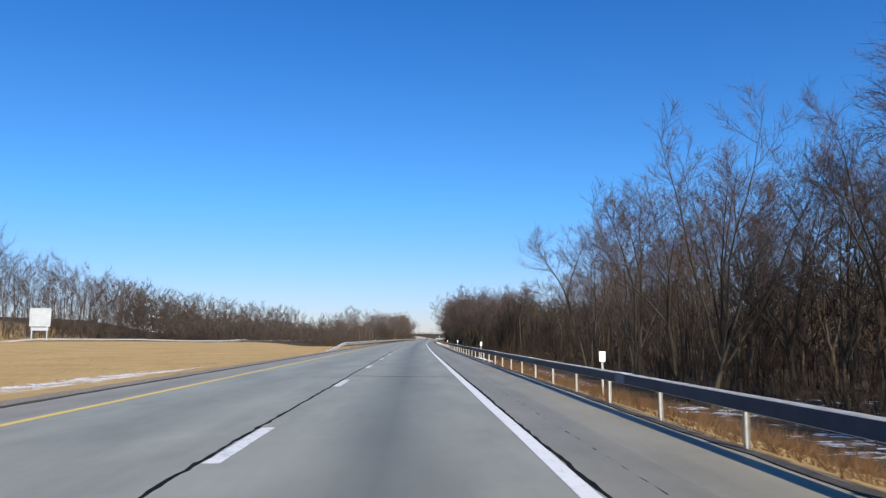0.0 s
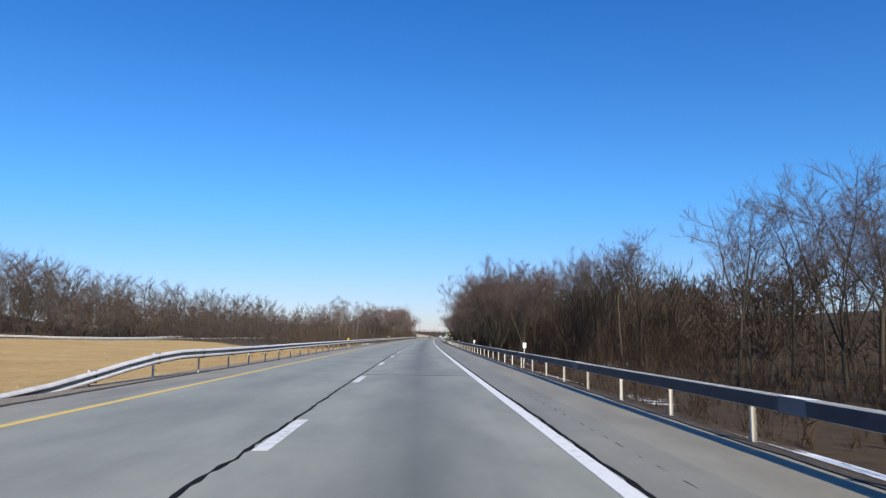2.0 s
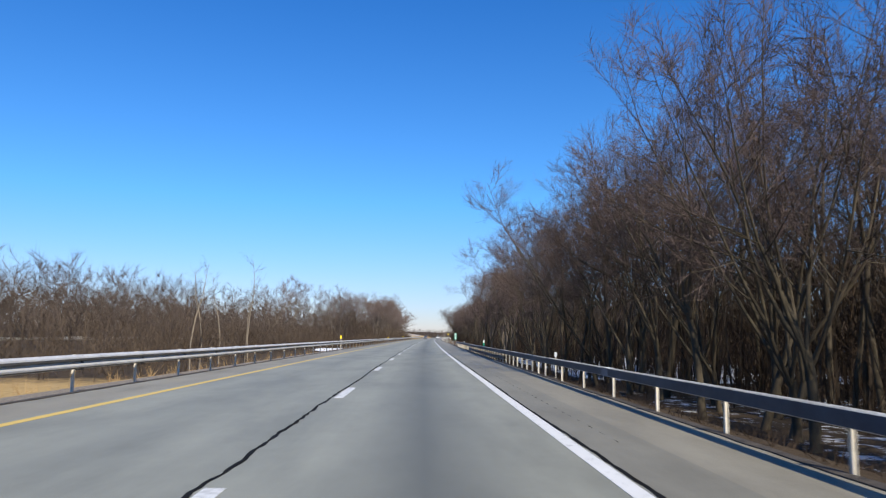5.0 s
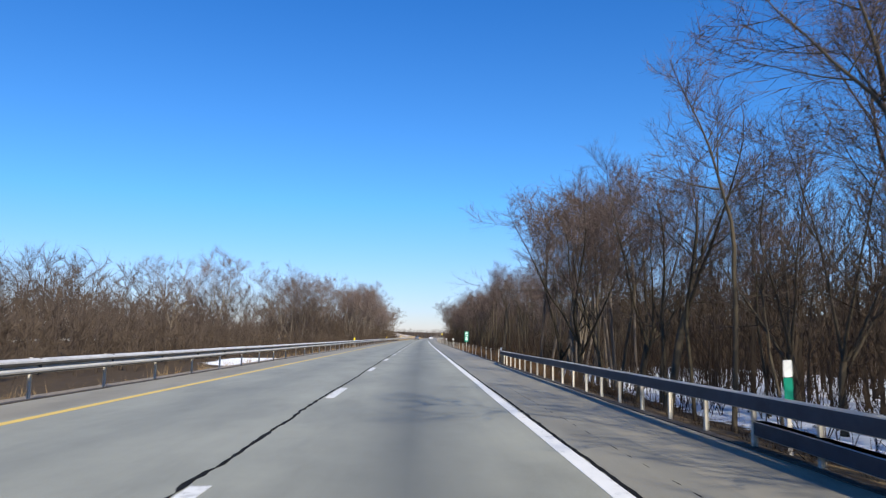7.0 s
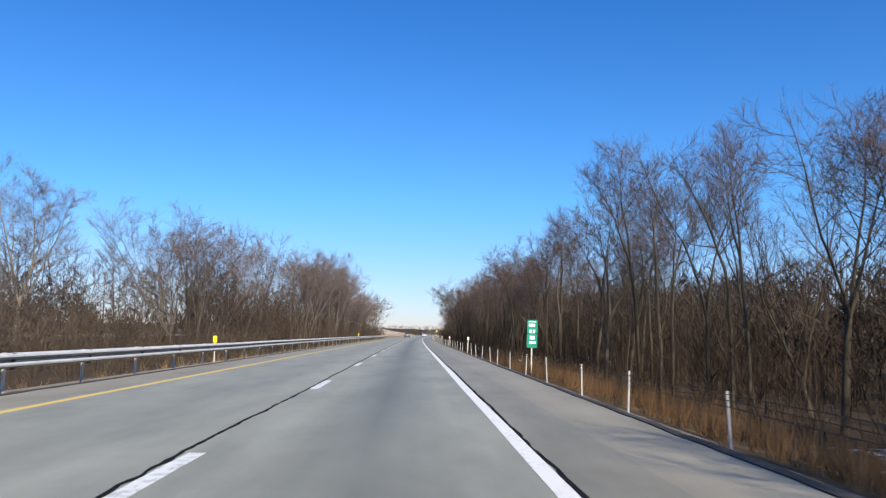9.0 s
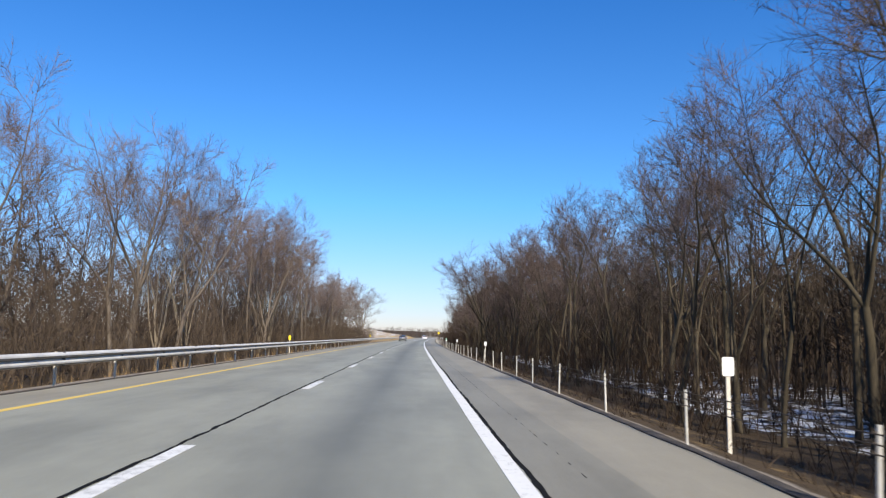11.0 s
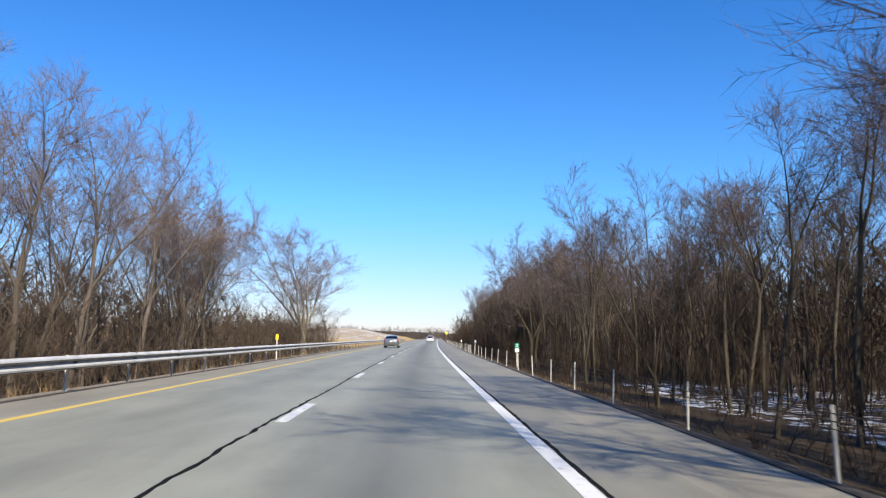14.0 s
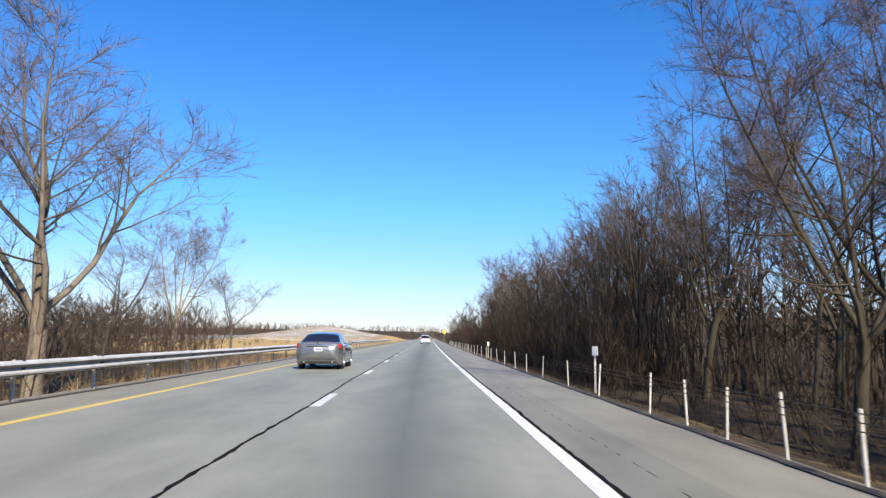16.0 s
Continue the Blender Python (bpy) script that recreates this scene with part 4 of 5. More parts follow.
# wood on the right, near edge
stand(1, 4, 30, 13.0, 5, 2.8, FORKED + POLES[:2], LABELS["forked"], 11.5, 14.5, RW, 9)
stand(2, 30, 62, 11.5, 6, 2.8, FORKED + POLES, LABELS["forked"], 10.5, 13.0, RW, 8)
stand(3, 62, 116, 22, 8, 3.6, FORKED + POLES, LABELS["forked"], 10.5, 14.0, RW, 3)
stand(4, 126, 178, lambda y: 16 - 6 * smooth(130, 170, y), 6, 2.8, FORKED + POLES, LABELS["forked"], 11, 13.6, RW, 3)
stand(15, 170, 204, 9.0, 4, 2.0, FORKED, LABELS["forked"], 12.5, 14.8, RW, 7)
stand(5, 190, 236, 7.8, 7, 1.9, POLES + FORKED, LABELS["pole"], 11.3, 14.6, RW, 9)
stand(13, 174, 216, 14.0, 8, 2.4, BACK_POLES + BACK_FORKED, LABELS["pole"], 12.0, 15.0, RW, 3, plant=tree_behind)
stand(10, 236, 255, 8.4, 7, 2.6, POLES, LABELS["pole"], 9.0, 11.6, RW, 4)
stand(6, 276, 294, 11, 6, 2.0, POLES + FORKED[2:], LABELS["pole"], 8.5, 10.5, RW, 3)
stand(11, 294, 342, 9.8, 6, 2.0, POLES + FORKED[2:], LABELS["pole"], 10.0, 12.4, RW, 3)
stand(7, 342, 366, 9.0, 6, 2.0, POLES + FORKED, LABELS["pole"], 10.6, 13.0, RW, 4)
stand(14, 344, 496, 14.5, 8, 3.2, BACK_POLES + BACK_FORKED, LABELS["pole"], 10.5, 13.5, RW, 2, plant=tree_behind)
stand(12, 366, 440, 9.0, 6, 2.4, POLES + FORKED, LABELS["pole"], 10.5, 13.2, RW, 5)
stand(8, 440, 494, 9.4, 6, 2.0, POLES + FORKED[1:3], LABELS["pole"], 9.2, 12.0, RW, 5)
stand(9, 524, 640, 10.0, 7, 3.2, BACK_FORKED + BACK_POLES, LABELS["forked"], 13.0, 15.6, RW, 2, plant=tree_behind)

stand(16, 6, 62, 18.5, 8, 2.8, BACK_FORKED, LABELS["forked"], 10.5, 13.0, RW, 2, plant=tree_behind)
stand(17, 496, 556, 15.0, 9, 2.4, BACK_FORKED + BACK_POLES, LABELS["forked"], 11.0, 14.0, RW, 2, plant=tree_behind)
join_rows("woods", "grey-brown bare trees of the rows behind")

# single trees that stand out, some added to throw shade on the road
tree(FORKED[0], edge(250.5) + 7.0, 250.5, 10.8, 75, LABELS["forked"], RW, 0, -9, 1.4)
tree(FORKED[2], edge(258.5) + 6.9, 258.5, 10.4, 200, LABELS["forked"], RW, 0, -8, 1.35)
tree(CLUMPS[0], edge(267) + 10.6, 267.0, 13.4, 110, LABELS["clump"], RW, 0, -1)
stand(18, 253, 269, 6.6, 5.0, 1.2, PALE_POLES, LABELS["pole"], 12.0, 14.4, RW, 9)
tree(GRAND[1], edge(240) + 13.5, 240.0, 11.5, 60, LABELS["grand"], RW, 0, -3)
tree(GRAND[1], edge(499.5) + 9.6, 499.5, 13.6, 150, LABELS["grand"], RW, 0, -5)
tree(GRAND[2], edge(503) + 13.0, 503.0, 15.0, 20, LABELS["grand"], RW)
tree(GRAND[2], edge(517) + 12.5, 517.0, 14.6, 80, LABELS["grand"], RW, 0, -3)
tree(GRAND[1], edge(513) + 17, 513.0, 15.0, 300, LABELS["grand"], RW)
tree(FORKED[0], edge(430) + 7.8, 430.0, 12.6, 140, LABELS["forked"], RW, 0, -9, 1.4)
tree(GRAND[2], edge(412) + 10.0, 412.0, 15.0, 210, LABELS["grand"], RW, 0, -4)
tree(FORKED[3], edge(421.5) + 8.6, 421.5, 14.0, 35, LABELS["forked"], RW, 0, -15, 1.2)
tree(FORKED[1], edge(427) + 8.8, 427.0, 13.5, 300, LABELS["forked"], RW, 0, -11, 1.3)
tree(FORKED[3], edge(433) + 9.6, 433.0, 13.0, 30, LABELS["forked"], RW, 0, -9, 1.25)
tree(FORKED[3], edge(255) + 9.5, 255.0, 9.6, 35, LABELS["forked"], RW, 0, -9, 1.4)
tree(FORKED[3], edge(241) + 8.4, 241.0, 12.4, 235, LABELS["forked"], RW, 0, -9, 1.3)
tree(GRAND[1], edge(246.5) + 8.8, 246.5, 12.0, 190, LABELS["grand"], RW, 0, -8)
tree(GRAND[1], edge(398) + 13.5, 398.0, 14.5, 255, LABELS["grand"], RW, 0, -3)
tree(GRAND[1], edge(36) + 17.5, 36.0, 12.0, 100, LABELS["grand"], RW, 0, -2)
tree(FORKED[2], edge(91) + 20.5, 91.0, 12.0, 10, LABELS["forked"], RW)
tree(FORKED[0], edge(93.5) + 18.5, 94.5, 11.5, 75, LABELS["forked"], RW)
tree(FORKED[3], edge(110) + 20.0, 110.0, 12.8, 190, LABELS["forked"], RW)
tree(FORKED[2], edge(113) + 22.5, 113.0, 12.4, 250, LABELS["forked"], RW)
tree(FORKED[1], edge(97) + 22.5, 97.0, 11.8, 75, LABELS["forked"], RW)

LW = "trees beyond the opposite verge"
# wood on the left
stand(41, 345, 446, lambda y: 16 + 8 * (1 - smooth(350, 375, y)), 7, 2.4, SUNLIT_FORKED + SUNLIT_POLES + CLUMPS[:1], LABELS["forked"], 12.5, 15.5, LW, 3, -1)
stand(43, 446, 486, 16.0, 7, 2.0, SUNLIT_FORKED, LABELS["forked"], 10.8, 13.6, LW, 2, -1)
tree(SUNLIT_GRAND[0], edge(509) - 15.8, 509.0, 15.6, 30, "large tree with sunlit pale bark and spreading bare limbs", LW, 0, 2, 1.3)
tree(SUNLIT_GRAND[2], edge(541) - 22, 541.0, 12.0, 190, LABELS["grand"], LW, 0, 0, 1.15)
tree(SUNLIT_FORKED[1], edge(531) - 23, 531.0, 9.5, 80, LABELS["forked"], LW, 0, 0, 1.4)
tree(SUNLIT_FORKED[3], edge(548) - 19, 548.0, 7.5, 10, LABELS["forked"], LW, 0, 0, 1.5)
tree(SUNLIT_GRAND[0], edge(474) - 17.8, 474.0, 12.2, 250, "large tree with sunlit pale bark and spreading bare limbs", LW)
tree(SUNLIT_GRAND[2], edge(411) - 17.0, 411.0, 16.5, 160, LABELS["grand"], LW, 0, 5)
tree(SUNLIT_GRAND[1], edge(313) - 36, 313.0, 12.5, 10, LABELS["grand"], LW)
tree(SUNLIT_GRAND[2], edge(338) - 37, 338.0, 15.5, 110, LABELS["grand"], LW)
for y, o, h in ((208.5, 15.5, 8.6), (204, 18, 7.6), (213, 17, 7.0), (199, 17, 7.4), (216, 20, 8.0)):
    tree(SNAG, edge(y) - o, y, h, y * 31 % 360, LABELS["snag"], "dead snags", 0, 6)


# ---------- woods and undergrowth that nobody could count ----------
def thicket(name, label, mat, seed, places, twig_r):
    """One mesh of shrubs: three thin stems from one foot, each with rising twigs. places: (x, y, height, stem radius, twigs)."""
    r = random.Random(seed)
    w = Wood()
    for x, y, h, rad, count in places:
        if abs(x - opposite_x(y)) < 7:
            continue
        foot = Vector((x, y, ground_z(x, y) - 0.1))
        for _ in range(3):
            d = Vector((r.gauss(0, 0.28), r.gauss(0, 0.28), 1))
            hh = h * r.uniform(0.6, 1.05)
            pts = path(r, foot + Vector((r.gauss(0, 0.35), r.gauss(0, 0.35), 0)), d, hh, 2, 0.03, 0.12)
            w.spike(pts[0], pts[1], rad)
            w.spike(pts[0].lerp(pts[1], 0.6), pts[2], rad * 0.7)
            for _ in range(count + count // 2):
                q, dd = along(pts, 0.08 + 0.9 * r.random())
                e = q + (outwards(r, dd, radians(r.uniform(14, 52))) + Vector((0, 0, 0.2))) * (0.4 + hh * r.uniform(0.08, 0.24))
                w.blade(q, e, twig_r * r.uniform(0.6, 1.3), r)
    me = w.mesh(name, mat, False)
    return tagged(new(name, me), label, "undergrowth", kind="stuff")


def scatter(seed, count, y0, y1, front, depth, h0, h1, rad, twigs, side=1, power=1.0):
    r = random.Random(seed)
    out = []
    for _ in range(int(count * 0.5)):
        y = r.uniform(y0, y1)
        f = front(y) if callable(front) else front
        o = f + depth * r.random() ** power
        h = (h0 + (h1 - h0) * r.random() ** 1.7) * (0.62 + 1.1 * abs(noise.noise((y * 0.10, o * 0.10, seed))))
        out.append((edge(y) + side * o, y, h, rad * r.uniform(0.6, 1.4), twigs))
    return out


right = []
right += scatter(61, 420, 0, 64, 11, 16, 2.0, 6.0, 0.022, 9)
right += scatter(62, 440, 62, 120, lambda y: 20 - 6 * smooth(88, 102, y), 18, 1.5, 5.0, 0.022, 9)
right += scatter(63, 620, 122, 190, 12.5, 16, 3.0, 7.5, 0.024, 11, 1, 1.4)
right += scatter(64, 760, 186, 276, 9.5, 16, 3.0, 8.0, 0.024, 10, 1, 1.3)
right += scatter(65, 620, 272, 344, 9.0, 16, 2.5, 6.5, 0.022, 11, 1, 1.3)
right += scatter(162, 420, 64, 126, lambda y: 9.0 - 3.0 * smooth(76, 84, y), 14, 0.7, 2.6, 0.012, 9, 1, 1.2)
right += scatter(66, 640, 340, 440, 7.6, 16, 2.5, 7.5, 0.024, 11, 1, 1.3)
right += scatter(67, 480, 440, 530, 8.2, 16, 2.5, 7.0, 0.022, 10, 1, 1.3)
right += scatter(68, 900, 520, 640, 7.8, 8, 4.0, 11.0, 0.03, 14, 1, 1.2)
right += scatter(69, 560, 630, 900, 8, 8, 5.0, 12.0, 0.05, 14, 1, 1.2)
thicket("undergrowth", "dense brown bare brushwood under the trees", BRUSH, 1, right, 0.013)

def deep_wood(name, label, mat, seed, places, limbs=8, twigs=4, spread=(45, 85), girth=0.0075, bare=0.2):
    """One mesh of many trees further off: trunk, rising limbs and bundles of twigs. places: (x, y, height, size of twigs)."""
    r = random.Random(seed)
    w = Wood()
    for x, y, h, tw in places:
        if abs(x - opposite_x(y)) < 8 and 60 < y < 720:
            continue
        p = Vector((x, y, ground_z(x, y) - 0.15))
        pts = path(r, p, Vector((r.gauss(0, 0.07), r.gauss(0, 0.07), 1)), h * 0.86, 3, 0.05, 0.06)
        rad = h * girth * r.uniform(0.7, 1.3)
        w.limb(pts, [rad, rad * 0.8, rad * 0.5, rad * 0.1], 3)
        for k in range(limbs):
            u = (k + r.random()) / limbs
            q, d = along(pts, bare + (0.96 - bare) * u)
            e = q + (outwards(r, d, radians(r.uniform(*spread))) + Vector((0, 0, 0.30))) * h * r.uniform(0.8, 1.2) * (0.30 - 0.14 * u)
            w.sliver(q, e, tw * 0.8)
            for _ in range(twigs * 2):
                s = q.lerp(e, r.uniform(0.2, 1.0))
                w.blade(s, s + (outwards(r, (e - q).normalized(), radians(r.uniform(15, 60))) + Vector((0, 0, 0.3))) * h * r.uniform(0.06, 0.14), tw * 0.62, r)
    return tagged(new(name, w.mesh(name, mat, False)), label, "woods", kind="stuff")


def deep(seed, count, y0, y1, front, depth, h0, h1, tw, side=1):
    r = random.Random(seed)
    out = []
    for _ in range(count):
        y = r.uniform(y0, y1)
        f = front(y) if callable(front) else front
        u = r.random()
        out.append((edge(y) + side * (f + depth * u), y, r.uniform(h0, h1), tw * r.uniform(0.7, 1.3) * (1 + 0.6 * u)))
    return out


behind = []
behind += deep(78, 330, 0, 530, lambda y: 30 if 60 < y < 126 else 18, 9, 3, 8, 0.035)
behind += deep(71, 190, -20, 64, 23, 30, 8, 12.5, 0.065)
behind += deep(72, 170, 60, 114, 31, 30, 7, 11, 0.065)
behind += deep(70, 150, 150, 186, 23, 28, 9, 13, 0.065)
behind += deep(79, 160, 184, 224, 21, 28, 8, 12.5, 0.065)
behind += deep(178, 150, 222, 262, 21, 28, 4, 7.5, 0.06)
behind += deep(74, 280, 258, 345, 21, 28, 5, 9.0, 0.06)
behind += deep(75, 520, 340, 530, 20, 28, 8, 12.5, 0.065)
behind += deep(76, 240, 520, 700, 15, 24, 9, 13.5, 0.055)
behind += deep(77, 140, 700, 960, 10, 40, 12, 16, 0.07)
behind += deep(181, 700, -20, 560, lambda y: 34 if 60 < y < 126 else 25, 20, 4.0, 8.0, 0.062)
behind += deep(180, 330, -20, 560, lambda y: 60 if 60 < y < 135 else 46, 26, 9, 13.5, 0.075)
deep_wood("woods", "brown bare trees deep in the wood", SHADED_WOOD, 2, behind, 8, 5, (40, 85))
# finer saplings just behind the first trees
middle = deep(170, 90, -20, 64, 14.5, 10, 6, 11.5, 0.022)
middle += deep(171, 40, 60, 114, 25, 8, 6, 11, 0.024)
middle += deep(172, 70, 127, 150, 15, 10, 6, 12, 0.024)
middle += deep(173, 90, 150, 186, 13.5, 11, 7, 12, 0.024)
middle += deep(174, 340, 182, 278, 12, 13, 6, 12.0, 0.018)
middle += deep(175, 170, 274, 345, 12.5, 13, 4, 9.5, 0.018)
middle += deep(176, 480, 340, 500, 12.5, 13, 6, 11.5, 0.018)
middle += deep(177, 180, 520, 640, 9.5, 8, 7, 13.5, 0.026)
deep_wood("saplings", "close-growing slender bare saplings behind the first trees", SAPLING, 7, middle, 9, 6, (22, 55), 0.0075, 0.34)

left = []
left += scatter(81, 300, 188, 300, 18, 32, 2.0, 6.5, 0.026, 11, -1)
left += scatter(82, 180, 190, 240, 13.5, 18, 1.5, 4.5, 0.022, 10, -1)
left += scatter(83, 240, 285, 350, 14, 22, 2.0, 5.5, 0.024, 10, -1)
left += scatter(84, 560, 345, 450, 13.0, 18, 2.5, 8.0, 0.026, 11, -1, 1.3)
left += scatter(85, 300, 446, 500, 13.5, 16, 2.0, 5.5, 0.024, 11, -1)
left += scatter(87, 100, 560, 640, 30, 20, 0.8, 1.8, 0.02, 9, -1)
left = [b for b in left if not (204 < b[1] < 300 and b[0] > edge(b[1]) - 22)]
thicket("undergrowth", "brown bare brushwood behind the guardrail", TAN_BRUSH, 3, left, 0.013)


bushes = deep(88, 340, 498, 550, lambda y: 12.8 + 0.24 * max(0, y - 519), 13, 2.8, 5.2, 0.014, -1)
bushes += deep(89, 330, 188, 300, 15, 16, 1.8, 4.6, 0.016, -1)
bushes += deep(90, 260, 290, 350, 14, 18, 2.0, 4.2, 0.014, -1)
bushes += deep(92, 320, 345, 446, 13.0, 12, 2.5, 6.5, 0.014, -1)
bushes += deep(99, 320, 446, 505, 13.5, 15, 3.0, 7.5, 0.017, -1)
bushes += deep(199, 240, 236, 345, 23, 12, 2.0, 4.8, 0.018, -1)
bushes = [b for b in bushes if not (204 < b[1] < 300 and b[0] > edge(b[1]) - 22)]
deep_wood("bushes", "tangled brown bare bushes behind the guardrail", TAN_BRUSH, 6, bushes, 9, 5, (28, 80), 0.006, 0.08)


def woods_front(y):
    return -112 + 26 * smooth(100, 170, y) + 16 * smooth(150, 235, y) + 30 * smooth(235, 330, y)


far = []
r = random.Random(91)
for k in range(640):
    y = r.uniform(60, 345)
    far.append((woods_front(y) - 28 * r.random(), y, (26 - 10.5 * smooth(140, 215, y)) * r.uniform(0.72, 1.08), 0.040))
for k in range(640):
    y = r.uniform(60, 345)
    far.append((woods_front(y) + 3 - 12 * r.random(), y, r.uniform(3.0, 9), 0.038))
deep_wood("woods", "belt of bare brown rounded trees across the verge", FAR_WOOD, 4, far, 10, 9, (40, 85), 0.0055, 0.08)
far = deep(193, 420, 196, 345, lambda y: 36 + 8 * smooth(260, 200, y), 12, 2.0, 5.0, 0.03, -1)
far += deep(195, 320, 200, 430, 60, 16, 3.5, 7.5, 0.045, -1)
far += deep(196, 260, 205, 350, 25, 14, 3.5, 7.5, 0.022, -1)
far += deep(197, 260, 195, 430, 64, 24, 7.0, 11.0, 0.045, -1)
far += deep(93, 200, 188, 300, lambda y: 58 - 24 * smooth(180, 300, y), 16, 5, 10, 0.030, -1)
far += deep(94, 120, 296, 352, 34, 22, 8, 12.5, 0.030, -1)
far += deep(95, 260, 345, 450, 20, 26, 7, 13.5, 0.034, -1)
far += deep(96, 170, 446, 506, 22, 30, 6, 10.5, 0.034, -1)
far += deep(97, 190, 500, 640, 38, 40, 4, 8, 0.05, -1)
deep_wood("woods", "brown-grey bare trees behind the guardrail", FAR_WOOD, 8, far, 11, 6, (40, 85), 0.006, 0.12)
distant = []
for k in range(620):
    x = r.uniform(-200, 280)
    distant.append((x, 1010 + r.uniform(0, 70) + abs(x) * 0.1, r.uniform(6, 10.5), 0.16))
for k in range(700):
    x = r.uniform(-220, 300)
    distant.append((x, 1000 + r.uniform(0, 80) + abs(x) * 0.1, r.uniform(3.0, 6.5), 0.16))
for k in range(120):
    y = r.uniform(860, 930)
    distant.append((edge(y) - r.uniform(45, 120), y, r.uniform(4, 7.5), 0.12))
for k in range(240):
    y = r.uniform(560, 800)
    distant.append((edge(y) - r.uniform(75, 140), y, r.uniform(5, 9), 0.085))
deep_wood("woods", "distant belt of bare brown woods", FAR_WOOD, 5, distant, 7, 3, (35, 75), 0.007, 0.05)


def tufts(name, label, seed, count, place, h0, h1, mat):
    r = random.Random(seed)
    w = Wood()
    for _ in range(count):
        x, y = place(r)
        p = Vector((x, y, ground_z(x, y) - 0.02))
        for _ in range(5):
            a = Vector((r.gauss(0, 0.05), r.gauss(0, 0.05), 0))
            w.sliver(p + a, p + a + Vector((r.gauss(0, 0.16), r.gauss(0, 0.16), r.uniform(h0, h1))), 0.007)
    return tagged(new(name, w.mesh(name, mat, False)), label, "grass", kind="stuff")


def by_offset(y0, y1, o0, o1, side):
    def place(r):
        y = r.uniform(y0, y1)
        return edge(y) + side * r.uniform(o0, o1), y
    return place


tufts("grass", "rusty dry grass on the slope below the guardrail", 101, 1950, by_offset(0, 45, 2.8, 8.5, 1), 0.15, 0.55, RUST)
tufts("grass", "reddish brown weeds on the slope below the shoulder", 105, 1800, by_offset(244, 315, 3.0, 9.5, 1), 0.35, 1.1, RUST)
tufts("grass", "thin dry weeds along the shoulder", 102, 3080, by_offset(76, 530, 2.9, 8.0, 1), 0.12, 0.5, BRUSH)
tufts("grass", "golden dry grass on the wide verge", 103, 1500, by_offset(0, 110, 10.5, 32, -1), 0.06, 0.2, STRAW)
tufts("grass", "tan dry weeds behind the guardrail", 104, 2000, by_offset(110, 560, 10.3, 18, -1), 0.15, 0.6, STRAW)


# ---------- cars ----------
def car_paint(name, colour, metal, flake=0.06, shade_and_grime=0.14, coat=1.0):
    m, n, l, b = material(name)
    c = object_coords(n)
    dust = noise_tex(n, l, c, 3.5, 6, 0.7)
    col = ramp(n, l, noise_tex(n, l, c, 400, 2), [(0.3, tuple(v * (1 - flake * 3) for v in colour)), (0.7, tuple(v * (1 + flake * 3) for v in colour))])
    col = mix(n, l, ramp(n, l, dust, [(0.5, (0, 0, 0)), (0.85, (shade_and_grime, shade_and_grime, shade_and_grime))]), col, (0.22, 0.21, 0.19))
    l.new(col, b.inputs["Base Color"])
    b.inputs["Metallic"].default_value, b.inputs["Roughness"].default_value = metal, 0.34
    b.inputs["Coat Weight"].default_value, b.inputs["Coat Roughness"].default_value = coat, 0.06
    return m


def tinted_glass():
    m, n, l, b = material("tinted_glass")
    b.inputs["Base Color"].default_value = (0.012, 0.014, 0.018, 1)
    b.inputs["Roughness"].default_value = 0.05
    b.inputs["IOR"].default_value = 1.5
    return m


GLASS = tinted_glass()
RUBBER = plain("tyre_rubber", (0.022, 0.022, 0.023), 0.85, 0, 0.2, 12)
RIM = plain("alloy_rim", (0.60, 0.61, 0.62), 0.3, 0.9, 0.08, 8)
BLACK_TRIM = plain("black_plastic_trim", (0.018, 0.018, 0.019), 0.6, 0, 0.2, 8)
CHROME = plain("chrome", (0.75, 0.76, 0.78), 0.12, 1.0, 0.03, 5)
LAMP_RED = plain("red_lamp_lens", (0.42, 0.02, 0.018), 0.12, 0, 0.1, 10, coat=1.0)
LAMP_CLEAR = plain("clear_lamp_lens", (0.30, 0.31, 0.32), 0.08, 0, 0.05, 10, coat=1.0)
PLATE = plain("pale_plate", (0.78, 0.79, 0.80), 0.45, 0, 0.04, 6)
PLATE_BAR = plain("dark_plate_bar", (0.06, 0.07, 0.12), 0.5)


def curve(points, s):
    """Smooth height along the car from a few (s, z) points."""
    for (a, p), (b, q) in zip(points, points[1:]):
        if s <= b:
            t = (s - a) / (b - a)
            return p + (q - p) * (t * t * (3 - 2 * t) * 0.6 + t * 0.4)
    return points[-1][1]


